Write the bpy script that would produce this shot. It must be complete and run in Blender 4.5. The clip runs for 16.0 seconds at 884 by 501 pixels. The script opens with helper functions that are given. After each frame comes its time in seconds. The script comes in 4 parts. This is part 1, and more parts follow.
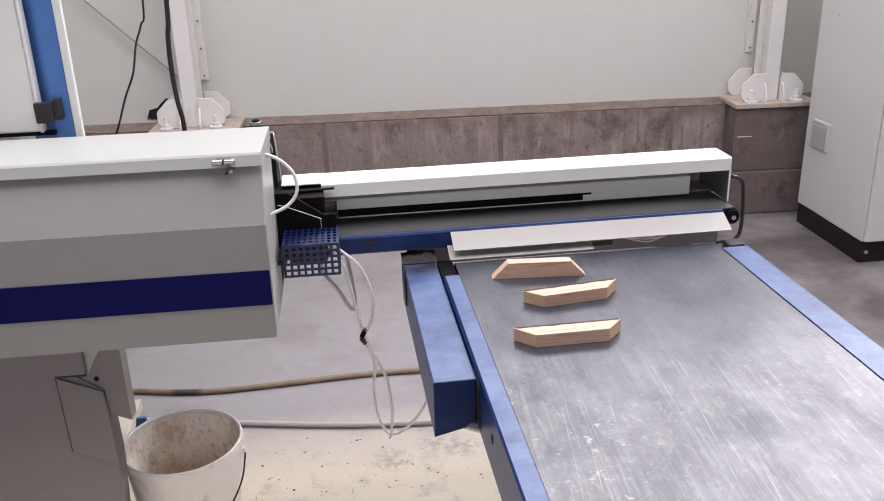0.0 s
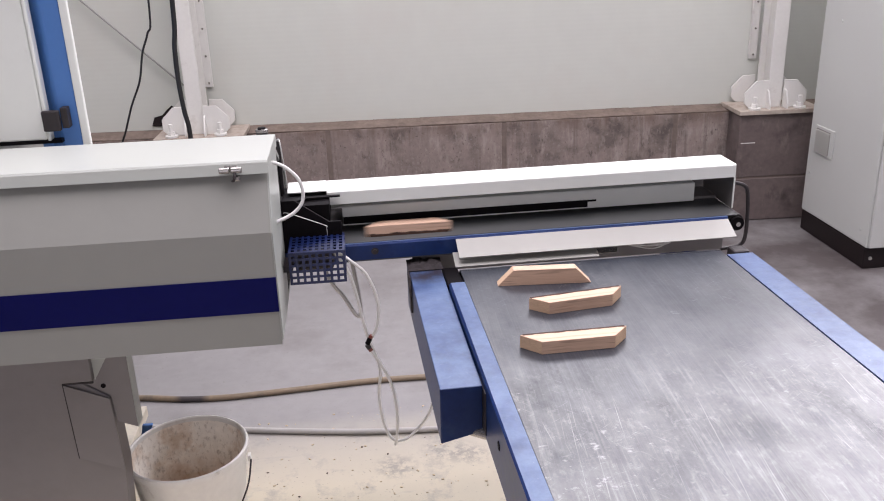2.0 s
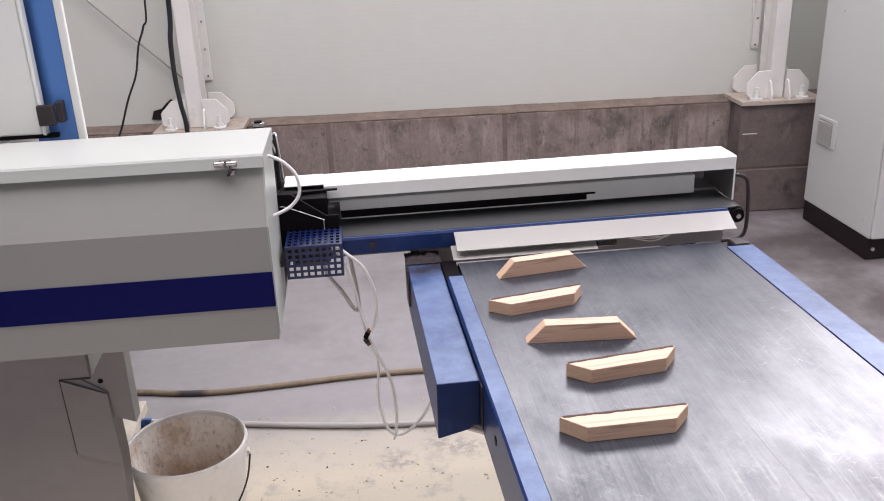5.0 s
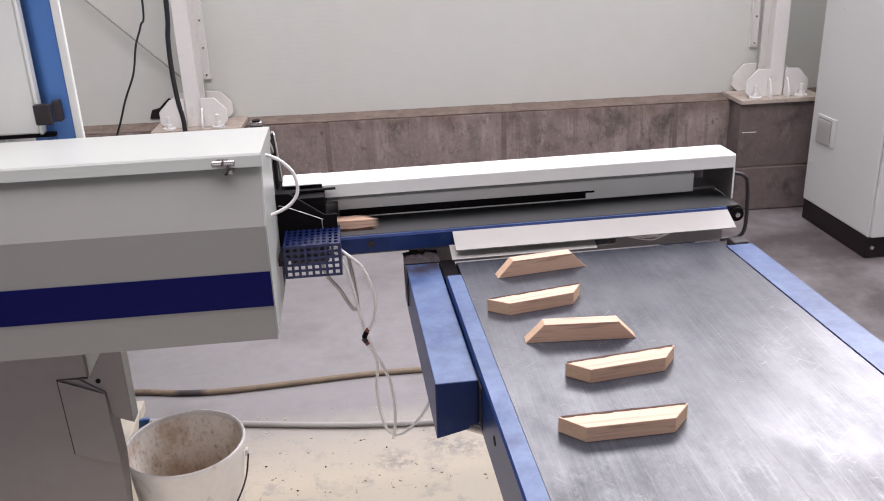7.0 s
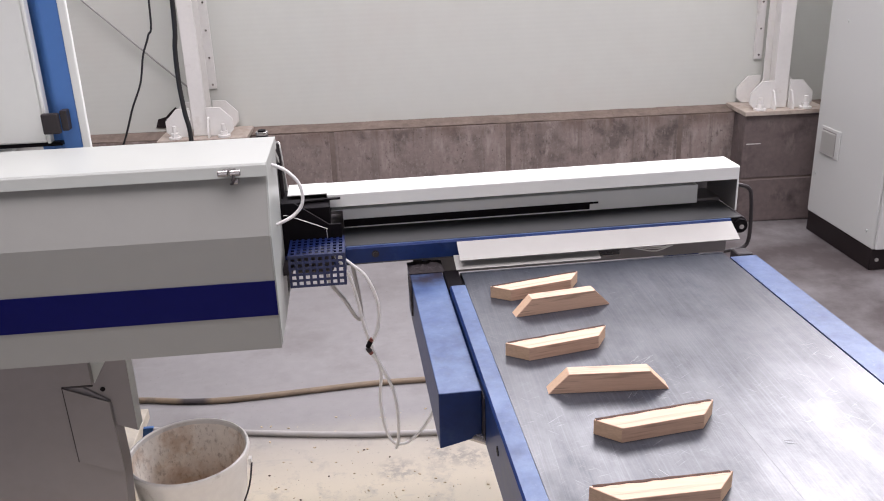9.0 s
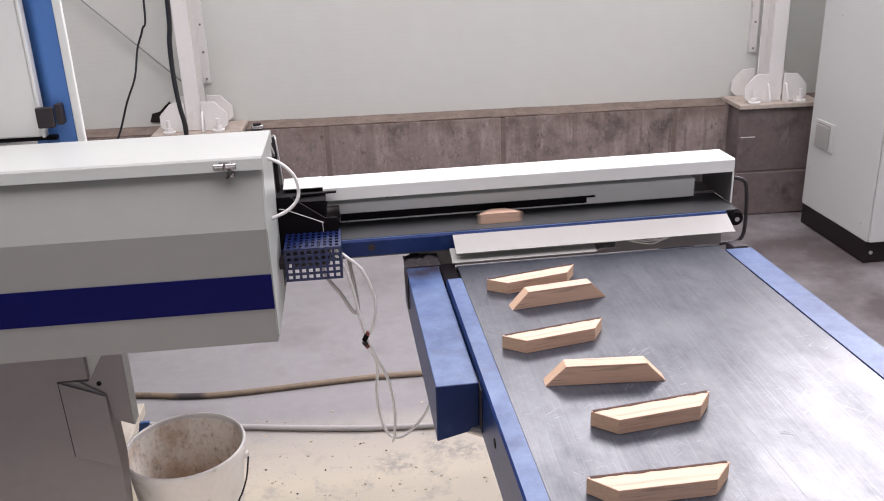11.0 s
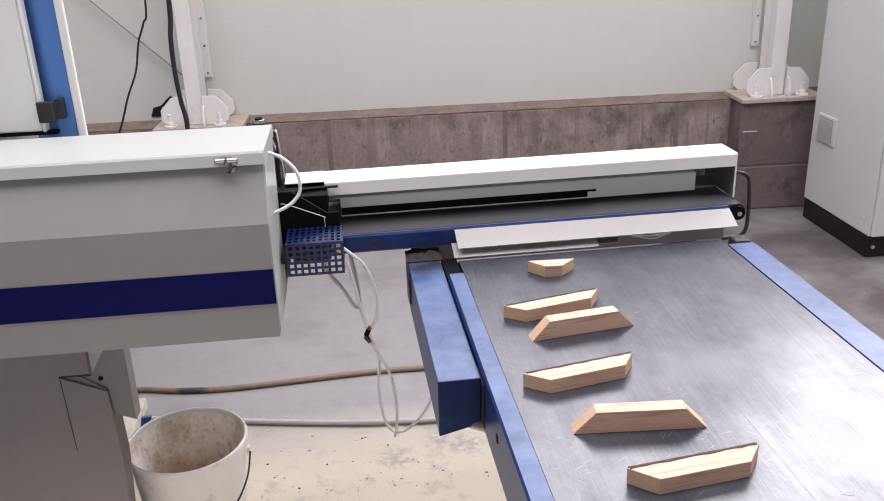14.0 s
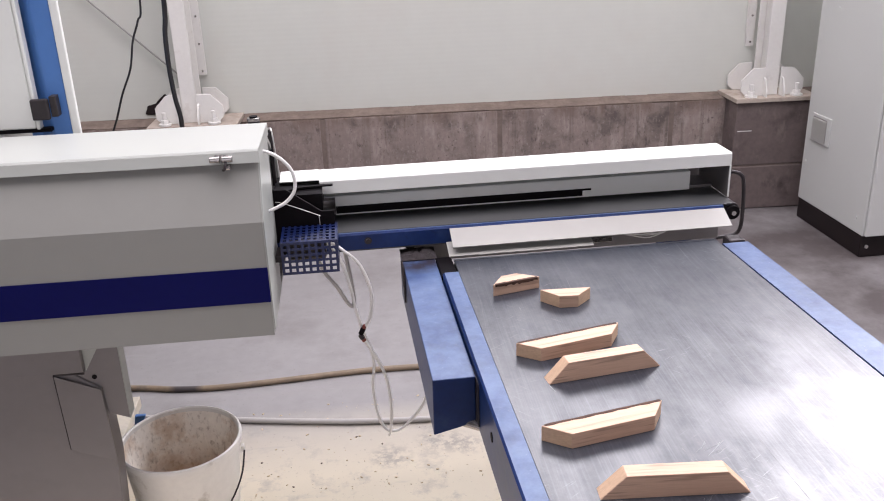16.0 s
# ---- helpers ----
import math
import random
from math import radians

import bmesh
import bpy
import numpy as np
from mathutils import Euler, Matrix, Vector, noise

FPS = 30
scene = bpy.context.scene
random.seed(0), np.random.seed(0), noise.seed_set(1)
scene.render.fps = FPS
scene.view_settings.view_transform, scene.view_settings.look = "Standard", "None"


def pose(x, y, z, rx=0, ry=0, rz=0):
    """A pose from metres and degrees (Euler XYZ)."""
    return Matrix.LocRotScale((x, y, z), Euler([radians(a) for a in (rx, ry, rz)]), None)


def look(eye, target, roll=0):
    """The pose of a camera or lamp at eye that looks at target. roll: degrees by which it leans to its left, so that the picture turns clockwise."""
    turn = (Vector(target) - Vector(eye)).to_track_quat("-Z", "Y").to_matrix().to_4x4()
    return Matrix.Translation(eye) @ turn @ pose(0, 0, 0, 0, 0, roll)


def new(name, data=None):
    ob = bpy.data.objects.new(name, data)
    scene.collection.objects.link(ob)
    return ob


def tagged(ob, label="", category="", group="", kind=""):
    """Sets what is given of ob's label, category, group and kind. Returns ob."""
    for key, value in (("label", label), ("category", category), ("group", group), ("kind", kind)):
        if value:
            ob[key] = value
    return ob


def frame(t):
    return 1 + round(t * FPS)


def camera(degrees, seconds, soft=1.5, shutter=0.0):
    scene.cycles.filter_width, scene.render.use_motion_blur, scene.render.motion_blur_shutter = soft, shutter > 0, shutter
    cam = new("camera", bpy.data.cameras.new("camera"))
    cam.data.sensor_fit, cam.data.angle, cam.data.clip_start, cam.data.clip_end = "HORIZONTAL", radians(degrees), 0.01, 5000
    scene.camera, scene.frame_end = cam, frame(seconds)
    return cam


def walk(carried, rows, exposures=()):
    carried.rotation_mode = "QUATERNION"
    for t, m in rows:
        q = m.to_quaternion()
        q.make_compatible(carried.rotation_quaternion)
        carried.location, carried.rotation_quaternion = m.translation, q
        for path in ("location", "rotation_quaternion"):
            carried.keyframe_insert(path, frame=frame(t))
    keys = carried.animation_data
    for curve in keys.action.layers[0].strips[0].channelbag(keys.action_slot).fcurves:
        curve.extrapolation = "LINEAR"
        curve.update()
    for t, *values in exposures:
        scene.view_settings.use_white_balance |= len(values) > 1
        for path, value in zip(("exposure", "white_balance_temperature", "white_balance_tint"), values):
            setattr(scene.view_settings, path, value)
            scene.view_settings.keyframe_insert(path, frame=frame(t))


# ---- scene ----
cam = camera(54.14, 16.0, soft=1.05, shutter=0.55)
walk(cam, [
    (0, pose(0.0001, 0.0002, 1.5000, 68.689, 1.636, -7.736)),
    (0.5, pose(-0.0024, -0.0016, 1.5021, 68.771, 1.772, -7.705)),
    (1, pose(-0.0071, -0.0052, 1.5026, 68.965, 1.681, -7.586)),
    (1.5, pose(-0.0079, -0.0047, 1.5031, 69.052, 1.589, -7.523)),
    (2, pose(-0.0063, -0.0039, 1.5036, 69.117, 1.756, -7.579)),
    (2.5, pose(-0.0034, -0.0033, 1.5038, 69.085, 1.974, -7.721)),
    (3, pose(-0.0017, -0.0014, 1.5027, 69.127, 2.031, -7.694)),
    (3.5, pose(-0.0020, -0.0019, 1.5025, 68.949, 2.014, -7.480)),
    (4, pose(0.0022, 0.0009, 1.5027, 68.796, 2.048, -7.490)),
    (6.5, pose(0.0092, 0.0108, 1.5012, 68.437, 2.093, -7.415)),
    (7, pose(0.0095, 0.0120, 1.5011, 68.500, 2.102, -7.535)),
    (7.5, pose(0.0081, 0.0111, 1.5019, 68.683, 2.055, -7.447)),
    (8, pose(0.0078, 0.0078, 1.5045, 68.660, 2.371, -7.405)),
    (8.5, pose(0.0065, 0.0047, 1.5042, 68.955, 2.127, -6.873)),
    (9, pose(0.0089, 0.0063, 1.5041, 69.162, 1.941, -7.178)),
    (11.5, pose(0.0047, 0.0053, 1.5009, 68.656, 1.975, -7.595)),
    (12, pose(0.0056, 0.0099, 1.5018, 68.555, 2.037, -7.595)),
    (12.5, pose(0.0051, 0.0094, 1.5016, 68.603, 2.016, -7.676)),
    (13, pose(0.0048, 0.0090, 1.5018, 68.491, 2.036, -7.640)),
    (13.5, pose(0.0031, 0.0089, 1.5013, 68.433, 1.886, -7.439)),
    (14, pose(0.0041, 0.0097, 1.5016, 68.404, 1.991, -7.496)),
    (14.5, pose(0.0061, 0.0100, 1.5005, 68.378, 2.114, -7.576)),
    (15, pose(0.0070, 0.0103, 1.5018, 68.503, 2.223, -7.656)),
    (15.5, pose(0.0054, 0.0098, 1.4997, 68.484, 2.066, -7.623)),
    (16, pose(0.0034, 0.0099, 1.5006, 68.337, 1.760, -7.790)),
], exposures=((0.0, -0.12, 6520, 21), (16.0, -0.07, 6520, 21)))

# ---- world, daylight, exposure ----
world = bpy.data.worlds.new("sky")
scene.world = world
world.use_nodes = True
sky = world.node_tree.nodes.new("ShaderNodeTexSky")
sky.sky_type, sky.sun_disc = "NISHITA", False
sky.sun_elevation, sky.sun_rotation = radians(48), radians(20)
world.node_tree.links.new(sky.outputs[0], world.node_tree.nodes["Background"].inputs[0])
world.node_tree.nodes["Background"].inputs[1].default_value = 0.1


def window_light(name, m, size_x, size_y, watts, colour):
    """Sky light that enters through one opening."""
    data = bpy.data.lights.new(name, "AREA")
    data.shape, data.size, data.size_y, data.energy, data.color = "RECTANGLE", size_x, size_y, watts, colour
    ob = new(name, data)
    ob.matrix_world = m
    return ob


WALL = pose(-0.25, 4.37, 0, 0, 0, -3.05)   # far wall: x along it, -y into the hall
window_light("window_light_north", WALL @ pose(4.65, -0.03, 3.4, 90, 0, 180), 4.1, 1.7, 375, (0.96, 0.98, 1.0))
# left share of the north light, dimmed to weaken its reflection in the belt
window_light("window_light_north_dim", WALL @ pose(1.1, -0.03, 3.4, 90, 0, 180), 2.5, 1.7, 108, (0.95, 0.98, 1.0))
# fill lamp in an unseen south opening, added to brighten camera-facing sides
window_light("fill_light_south", look((0.0, -5.9, 2.3), (0.0, 4.0, 1.0)), 7.0, 3.4, 84, (1.0, 0.97, 0.95))
window_light("roof_light", pose(0.4, 1.3, 5.38), 8.0, 2.9, 530, (1.0, 0.985, 0.97))


# ---- materials ----
def material(name, base, rough=0.5, metal=0.0, var=0.12, scale=6.0, fine=60.0, bump=0.05, dirt=None, dirt_at=(0.55, 0.75),
             dirt_scale=3.0, stretch=(1, 1, 1), coat=0.0, spec=0.5, random_tone=0.0):
    m = bpy.data.materials.new(name)
    m.use_nodes = True
    nt = m.node_tree
    n, link = nt.nodes, nt.links.new
    b = n["Principled BSDF"]
    b.inputs["Metallic"].default_value, b.inputs["Roughness"].default_value = metal, rough
    b.inputs["Specular IOR Level"].default_value = spec
    b.inputs["Coat Weight"].default_value, b.inputs["Coat Roughness"].default_value = coat, 0.16
    tc, mp = n.new("ShaderNodeTexCoord"), n.new("ShaderNodeMapping")
    mp.inputs["Scale"].default_value = stretch
    link(tc.outputs["Object"], mp.inputs["Vector"])
    big, small = n.new("ShaderNodeTexNoise"), n.new("ShaderNodeTexNoise")
    for t, s, d in ((big, scale, 4), (small, fine, 3)):
        t.inputs["Scale"].default_value, t.inputs["Detail"].default_value = s, d
        link(mp.outputs[0], t.inputs["Vector"])
    mix = n.new("ShaderNodeMix")
    mix.data_type = "RGBA"
    lo, hi = [c * (1 - var) for c in base], [min(1, c * (1 + var)) for c in base]
    mix.inputs["A"].default_value, mix.inputs["B"].default_value = (*lo, 1), (*hi, 1)
    add = n.new("ShaderNodeMath")
    add.operation = "MULTIPLY_ADD"
    link(small.outputs["Fac"], add.inputs[0])
    add.inputs[1].default_value = 0.4
    half = n.new("ShaderNodeMath")
    half.operation = "MULTIPLY"
    half.inputs[1].default_value = 0.6
    link(big.outputs["Fac"], half.inputs[0])
    link(half.outputs[0], add.inputs[2])
    spread = n.new("ShaderNodeMapRange")
    spread.inputs["From Min"].default_value, spread.inputs["From Max"].default_value = 0.32, 0.68
    link(add.outputs[0], spread.inputs["Value"])
    link(spread.outputs[0], mix.inputs["Factor"])
    out = mix.outputs["Result"]
    if dirt:
        d = n.new("ShaderNodeTexNoise")
        d.inputs["Scale"].default_value, d.inputs["Detail"].default_value, d.inputs["Roughness"].default_value = dirt_scale, 8, 0.65
        link(mp.outputs[0], d.inputs["Vector"])
        r = n.new("ShaderNodeMapRange")
        r.inputs["From Min"].default_value, r.inputs["From Max"].default_value = dirt_at
        link(d.outputs["Fac"], r.inputs["Value"])
        mx = n.new("ShaderNodeMix")
        mx.data_type = "RGBA"
        link(r.outputs[0], mx.inputs["Factor"])
        link(out, mx.inputs["A"])
        mx.inputs["B"].default_value = (*dirt, 1)
        out = mx.outputs["Result"]
    if random_tone:
        info, hsv, rr = n.new("ShaderNodeObjectInfo"), n.new("ShaderNodeHueSaturation"), n.new("ShaderNodeMapRange")
        rr.inputs["To Min"].default_value, rr.inputs["To Max"].default_value = 1 - random_tone, 1 + random_tone
        link(info.outputs["Random"], rr.inputs["Value"])
        link(rr.outputs[0], hsv.inputs["Value"])
        link(out, hsv.inputs["Color"])
        out = hsv.outputs["Color"]
    link(out, b.inputs["Base Color"])
    vr = n.new("ShaderNodeMapRange")
    vr.inputs["To Min"].default_value, vr.inputs["To Max"].default_value = max(0.02, rough - 0.07), min(1, rough + 0.07)
    link(add.outputs[0], vr.inputs["Value"])
    link(vr.outputs[0], b.inputs["Roughness"])
    if bump:
        bp = n.new("ShaderNodeBump")
        bp.inputs["Strength"].default_value, bp.inputs["Distance"].default_value = bump, 0.004
        link(add.outputs[0], bp.inputs["Height"])
        link(bp.outputs[0], b.inputs["Normal"])
    return m


def nodes_of(m):
    return m.node_tree.nodes, m.node_tree.links.new, m.node_tree.nodes["Principled BSDF"]


def overlay(m, colour, fac_socket):
    """Mixes a colour over a material's base colour."""
    n, link, b = nodes_of(m)
    mx = n.new("ShaderNodeMix")
    mx.data_type = "RGBA"
    link(b.inputs["Base Color"].links[0].from_socket, mx.inputs["A"])
    mx.inputs["B"].default_value = (*colour, 1)
    link(fac_socket, mx.inputs["Factor"])
    link(mx.outputs["Result"], b.inputs["Base Color"])


def ramp(m, socket, lo, hi, to=1.0):
    r = m.node_tree.nodes.new("ShaderNodeMapRange")
    r.inputs["From Min"].default_value, r.inputs["From Max"].default_value = lo, hi
    r.inputs["To Max"].default_value = to
    m.node_tree.links.new(socket, r.inputs["Value"])
    return r.outputs[0]


def noise_of(m, scale, stretch=(1, 1, 1), detail=4.0, rough=0.5, shift=(0, 0, 0)):
    n, link, _ = nodes_of(m)
    tc, mp, t = n.new("ShaderNodeTexCoord"), n.new("ShaderNodeMapping"), n.new("ShaderNodeTexNoise")
    mp.inputs["Scale"].default_value, mp.inputs["Location"].default_value = stretch, shift
    t.inputs["Scale"].default_value, t.inputs["Detail"].default_value, t.inputs["Roughness"].default_value = scale, detail, rough
    link(tc.outputs["Object"], mp.inputs["Vector"])
    link(mp.outputs[0], t.inputs["Vector"])
    return t.outputs["Fac"]


def times(m, a, b):
    t = m.node_tree.nodes.new("ShaderNodeMath")
    t.operation = "MULTIPLY"
    m.node_tree.links.new(a, t.inputs[0])
    m.node_tree.links.new(b, t.inputs[1])
    return t.outputs[0]


def axis_of(m, k):
    n, link, _ = nodes_of(m)
    tc, sp = n.new("ShaderNodeTexCoord"), n.new("ShaderNodeSeparateXYZ")
    link(tc.outputs["Object"], sp.inputs[0])
    return sp.outputs[k]


PAINT = material("light_grey_paint", (0.268, 0.268, 0.252), 0.38, var=0.03, scale=2, fine=25, bump=0.03, dirt=(0.42, 0.40, 0.37), dirt_at=(0.66, 0.82), dirt_scale=5)
# the lid's own pale paint, also used to paint lit faces paler
LID_AND_LIT = material("pale_grey_lid_and_lit_paint", (0.355, 0.37, 0.348), 0.38, var=0.03, scale=2, fine=25, bump=0.03, dirt=(0.36, 0.35, 0.32), dirt_at=(0.62, 0.8), dirt_scale=6)
# machine grey with shade mixed into the base colour
SHADED_GREY = material("violet_grey_shaded_paint", (0.180, 0.165, 0.166), 0.45, var=0.06, scale=3, fine=30, bump=0.03, dirt=(0.16, 0.145, 0.14), dirt_at=(0.55, 0.8), dirt_scale=5)
WHITE = material("white_paint", (0.72, 0.735, 0.705), 0.36, var=0.03, scale=3, fine=30, bump=0.02, dirt=(0.55, 0.53, 0.5), dirt_at=(0.62, 0.8), dirt_scale=6)
CHUTE = material("pale_grey_sheet", (0.335, 0.33, 0.312), 0.4, var=0.03, scale=4, fine=40, bump=0.02)
BLUE = material("blue_enamel", (0.003, 0.018, 0.095), 0.365, var=0.25, scale=7, fine=70, bump=0.05, coat=0.0, spec=0.36, dirt=(0.03, 0.055, 0.13), dirt_at=(0.58, 0.85), dirt_scale=14)
overlay(BLUE, (0.05, 0.13, 0.235), ramp(BLUE, noise_of(BLUE, 10, (1, 1, 1), 7, 0.65, (4, 1, 3)), 0.45, 0.75, 0.10))
overlay(BLUE, (0.006, 0.012, 0.04), ramp(BLUE, noise_of(BLUE, 22, (1, 0.6, 1), 6, 0.7, (1, 7, 2)), 0.58, 0.70, 0.6))
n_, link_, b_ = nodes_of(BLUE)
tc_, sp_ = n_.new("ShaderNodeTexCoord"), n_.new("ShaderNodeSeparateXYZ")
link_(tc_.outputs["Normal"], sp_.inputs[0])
level = ramp(BLUE, sp_.outputs[2], 0.75, 0.95)   # level faces: window sheen painted in as a pale tone, with fine dust
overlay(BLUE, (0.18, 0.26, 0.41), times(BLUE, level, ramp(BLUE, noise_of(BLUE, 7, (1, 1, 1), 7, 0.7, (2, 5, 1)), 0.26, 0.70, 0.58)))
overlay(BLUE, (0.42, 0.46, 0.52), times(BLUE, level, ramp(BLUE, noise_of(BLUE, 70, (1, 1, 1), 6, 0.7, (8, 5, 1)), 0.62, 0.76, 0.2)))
# blue enamel with a darkened base, for the low light on the guard
GUARD = material("shaded_blue_guard_enamel", (0.002, 0.009, 0.058), 0.36, var=0.3, scale=25, fine=120, bump=0.12, coat=0.45)
NAVY = material("navy_stripe_paint", (0.003, 0.004, 0.072), 0.45, var=0.08, scale=6, bump=0.02, spec=0.10)
POST_BLUE = material("blue_post_paint", (0.06, 0.175, 0.46), 0.42, var=0.05, scale=3, bump=0.02)
BLACK = material("black_rubber", (0.005, 0.004, 0.005), 0.6, var=0.3, scale=10, bump=0.08, spec=0.08)
DARK = material("dark_steel", (0.030, 0.025, 0.027), 0.45, metal=0.2, var=0.3, scale=12, bump=0.08, spec=0.35)
STEEL = material("worn_steel", (0.36, 0.34, 0.33), 0.24, metal=0.9, var=0.2, scale=20, bump=0.05)
ZINC = material("zinc_plate", (0.55, 0.54, 0.52), 0.35, metal=0.7, var=0.1, scale=15, bump=0.03)
COLUMN = material("column_white_paint", (0.70, 0.69, 0.665), 0.5, var=0.04, scale=4, bump=0.03, dirt=(0.50, 0.46, 0.42), dirt_at=(0.6, 0.8), dirt_scale=7)
PLATE = material("dusty_base_plate", (0.42, 0.36, 0.31), 0.7, var=0.15, scale=8, bump=0.1, dirt=(0.26, 0.2, 0.16), dirt_at=(0.5, 0.7), dirt_scale=9)
CONCRETE = material("cast_concrete", (0.228, 0.182, 0.166), 0.85, var=0.22, scale=4, fine=45, bump=0.3, dirt=(0.10, 0.082, 0.074), dirt_at=(0.52, 0.70), dirt_scale=7, random_tone=0.05)
overlay(CONCRETE, (0.34, 0.29, 0.265), ramp(CONCRETE, noise_of(CONCRETE, 16, (1, 1, 0.3), 8, 0.7, (3, 1, 2)), 0.52, 0.66, 0.75))
overlay(CONCRETE, (0.085, 0.066, 0.060), ramp(CONCRETE, noise_of(CONCRETE, 26, (1, 1, 0.45), 6, 0.7, (7, 5, 2)), 0.60, 0.68, 0.75))
overlay(CONCRETE, (0.11, 0.088, 0.080), ramp(CONCRETE, noise_of(CONCRETE, 9, (1, 1, 0.05), 4, 0.6, (1, 5, 9)), 0.56, 0.72, 0.6))
overlay(CONCRETE, (0.10, 0.078, 0.070), ramp(CONCRETE, noise_of(CONCRETE, 34, (1, 1, 0.03), 4, 0.6, (4, 8, 3)), 0.58, 0.70, 0.55))
overlay(CONCRETE, (0.36, 0.31, 0.285), ramp(CONCRETE, noise_of(CONCRETE, 70, (1, 1, 0.7), 5, 0.7, (2, 6, 1)), 0.56, 0.72, 0.55))
overlay(CONCRETE, (0.07, 0.054, 0.05), ramp(CONCRETE, noise_of(CONCRETE, 95, (1, 1, 0.8), 3, 0.6, (5, 1, 8)), 0.64, 0.70, 0.7))
overlay(CONCRETE, (0.135, 0.088, 0.068), times(CONCRETE, ramp(CONCRETE, axis_of(CONCRETE, 2), 0.47, 0.56), ramp(CONCRETE, noise_of(CONCRETE, 11, (1, 1, 0.25), 6, 0.65, (6, 3, 5)), 0.40, 0.58, 0.85)))
DARK_CONCRETE = material("dark_cast_concrete", (0.140, 0.108, 0.104), 0.8, var=0.2, scale=5, fine=45, bump=0.3, dirt=(0.062, 0.047, 0.047), dirt_at=(0.50, 0.70), dirt_scale=6)
overlay(DARK_CONCRETE, (0.22, 0.18, 0.165), ramp(DARK_CONCRETE, noise_of(DARK_CONCRETE, 18, (1, 1, 0.5), 7, 0.7, (2, 1, 6)), 0.56, 0.70, 0.5))
MORTAR = material("grey_mortar", (0.165, 0.128, 0.112), 0.9, var=0.2, scale=9, bump=0.3)
LEDGE = material("dusty_ledge", (0.172, 0.132, 0.110), 0.9, var=0.3, scale=14, bump=0.4, dirt=(0.12, 0.092, 0.076), dirt_at=(0.5, 0.7), dirt_scale=8)
PANEL = material("white_wall_panel", (0.560, 0.576, 0.537), 0.5, var=0.025, scale=1.5, fine=12, bump=0.0, dirt=(0.545, 0.53, 0.49), dirt_at=(0.5, 0.8), dirt_scale=1.2)
CEIL = material("ceiling_sheet", (0.30, 0.30, 0.30), 0.6, var=0.05, scale=2, bump=0.02)
CAB = material("cabinet_grey_powder", (0.55, 0.562, 0.547), 0.5, var=0.02, scale=3, fine=200, bump=0.04)
HALL = material("grey_hall_sheet", (0.34, 0.335, 0.33), 0.6, var=0.05, scale=2, bump=0.02)
PLINTH = material("black_cabinet_plinth", (0.014, 0.009, 0.010), 0.5, spec=0.3, var=0.3, scale=8, bump=0.05)
FLOOR = material("grey_screed_floor", (0.275, 0.266, 0.270), 0.55, var=0.10, scale=1.6, fine=22, bump=0.12, dirt=(0.18, 0.168, 0.166), dirt_at=(0.52, 0.78), dirt_scale=2.2)
BELT = material("dark_rubber_belt", (0.022, 0.026, 0.036), 0.34, var=0.04, scale=5, fine=40, bump=0.0, stretch=(2, 0.5, 1), spec=0.72)
BELT2 = material("conveyor_belt_rubber", (0.070, 0.072, 0.074), 0.38, var=0.15, scale=4, fine=40, bump=0.06, stretch=(0.4, 5, 1))
PLASTIC = material("bucket_white_plastic", (0.72, 0.70, 0.665), 0.42, var=0.06, scale=6, bump=0.05, dirt=(0.36, 0.31, 0.26), dirt_at=(0.55, 0.75), dirt_scale=14)
PLASTIC_IN = material("bucket_stained_inside", (0.86, 0.81, 0.74), 0.6, var=0.12, scale=8, bump=0.1, dirt=(0.52, 0.35, 0.22), dirt_at=(0.47, 0.74), dirt_scale=14)
overlay(PLASTIC_IN, (0.16, 0.09, 0.05), ramp(PLASTIC_IN, noise_of(PLASTIC_IN, 85, (1, 1, 0.6), 6, 0.7, (3, 2, 1)), 0.52, 0.72, 0.6))
overlay(PLASTIC_IN, (0.38, 0.22, 0.12), times(PLASTIC_IN, ramp(PLASTIC_IN, axis_of(PLASTIC_IN, 2), 0.19, 0.10), ramp(PLASTIC_IN, noise_of(PLASTIC_IN, 16, (1, 1, 1), 5, 0.6, (6, 2, 4)), 0.32, 0.60, 0.65)))
# dusty sheet, its base paled further for the sky light on it
DUSTY_LIT = material("dusty_sky_lit_sheet", (0.60, 0.55, 0.46), 0.8, var=0.15, scale=9, fine=70, bump=0.2)
HOSE_W = material("white_air_tube", (0.68, 0.67, 0.66), 0.35, var=0.04, scale=10, bump=0.02)
HOSE_G = material("grey_air_tube", (0.45, 0.43, 0.42), 0.4, var=0.05, scale=10, bump=0.02)
HOSE_T = material("tan_floor_hose", (0.215, 0.16, 0.108), 0.55, var=0.15, scale=9, bump=0.06, dirt=(0.10, 0.085, 0.075), dirt_at=(0.60, 0.70), dirt_scale=5)
CABLE = material("black_cable", (0.010, 0.009, 0.010), 0.45, var=0.2, scale=10, bump=0.02)
RED = material("red_fitting", (0.16, 0.035, 0.025), 0.45, var=0.1, scale=20, bump=0.02)
BARK = material("dark_bark", (0.060, 0.030, 0.020), 0.9, var=0.5, scale=60, fine=200, bump=0.4)
CHIP = material("pale_wood_chip", (0.62, 0.50, 0.34), 0.8, var=0.3, scale=40, bump=0.1, random_tone=0.4)
CHALK = material("chalk_scuff", (0.17, 0.175, 0.185), 0.34, var=0.1, scale=60, bump=0.05)


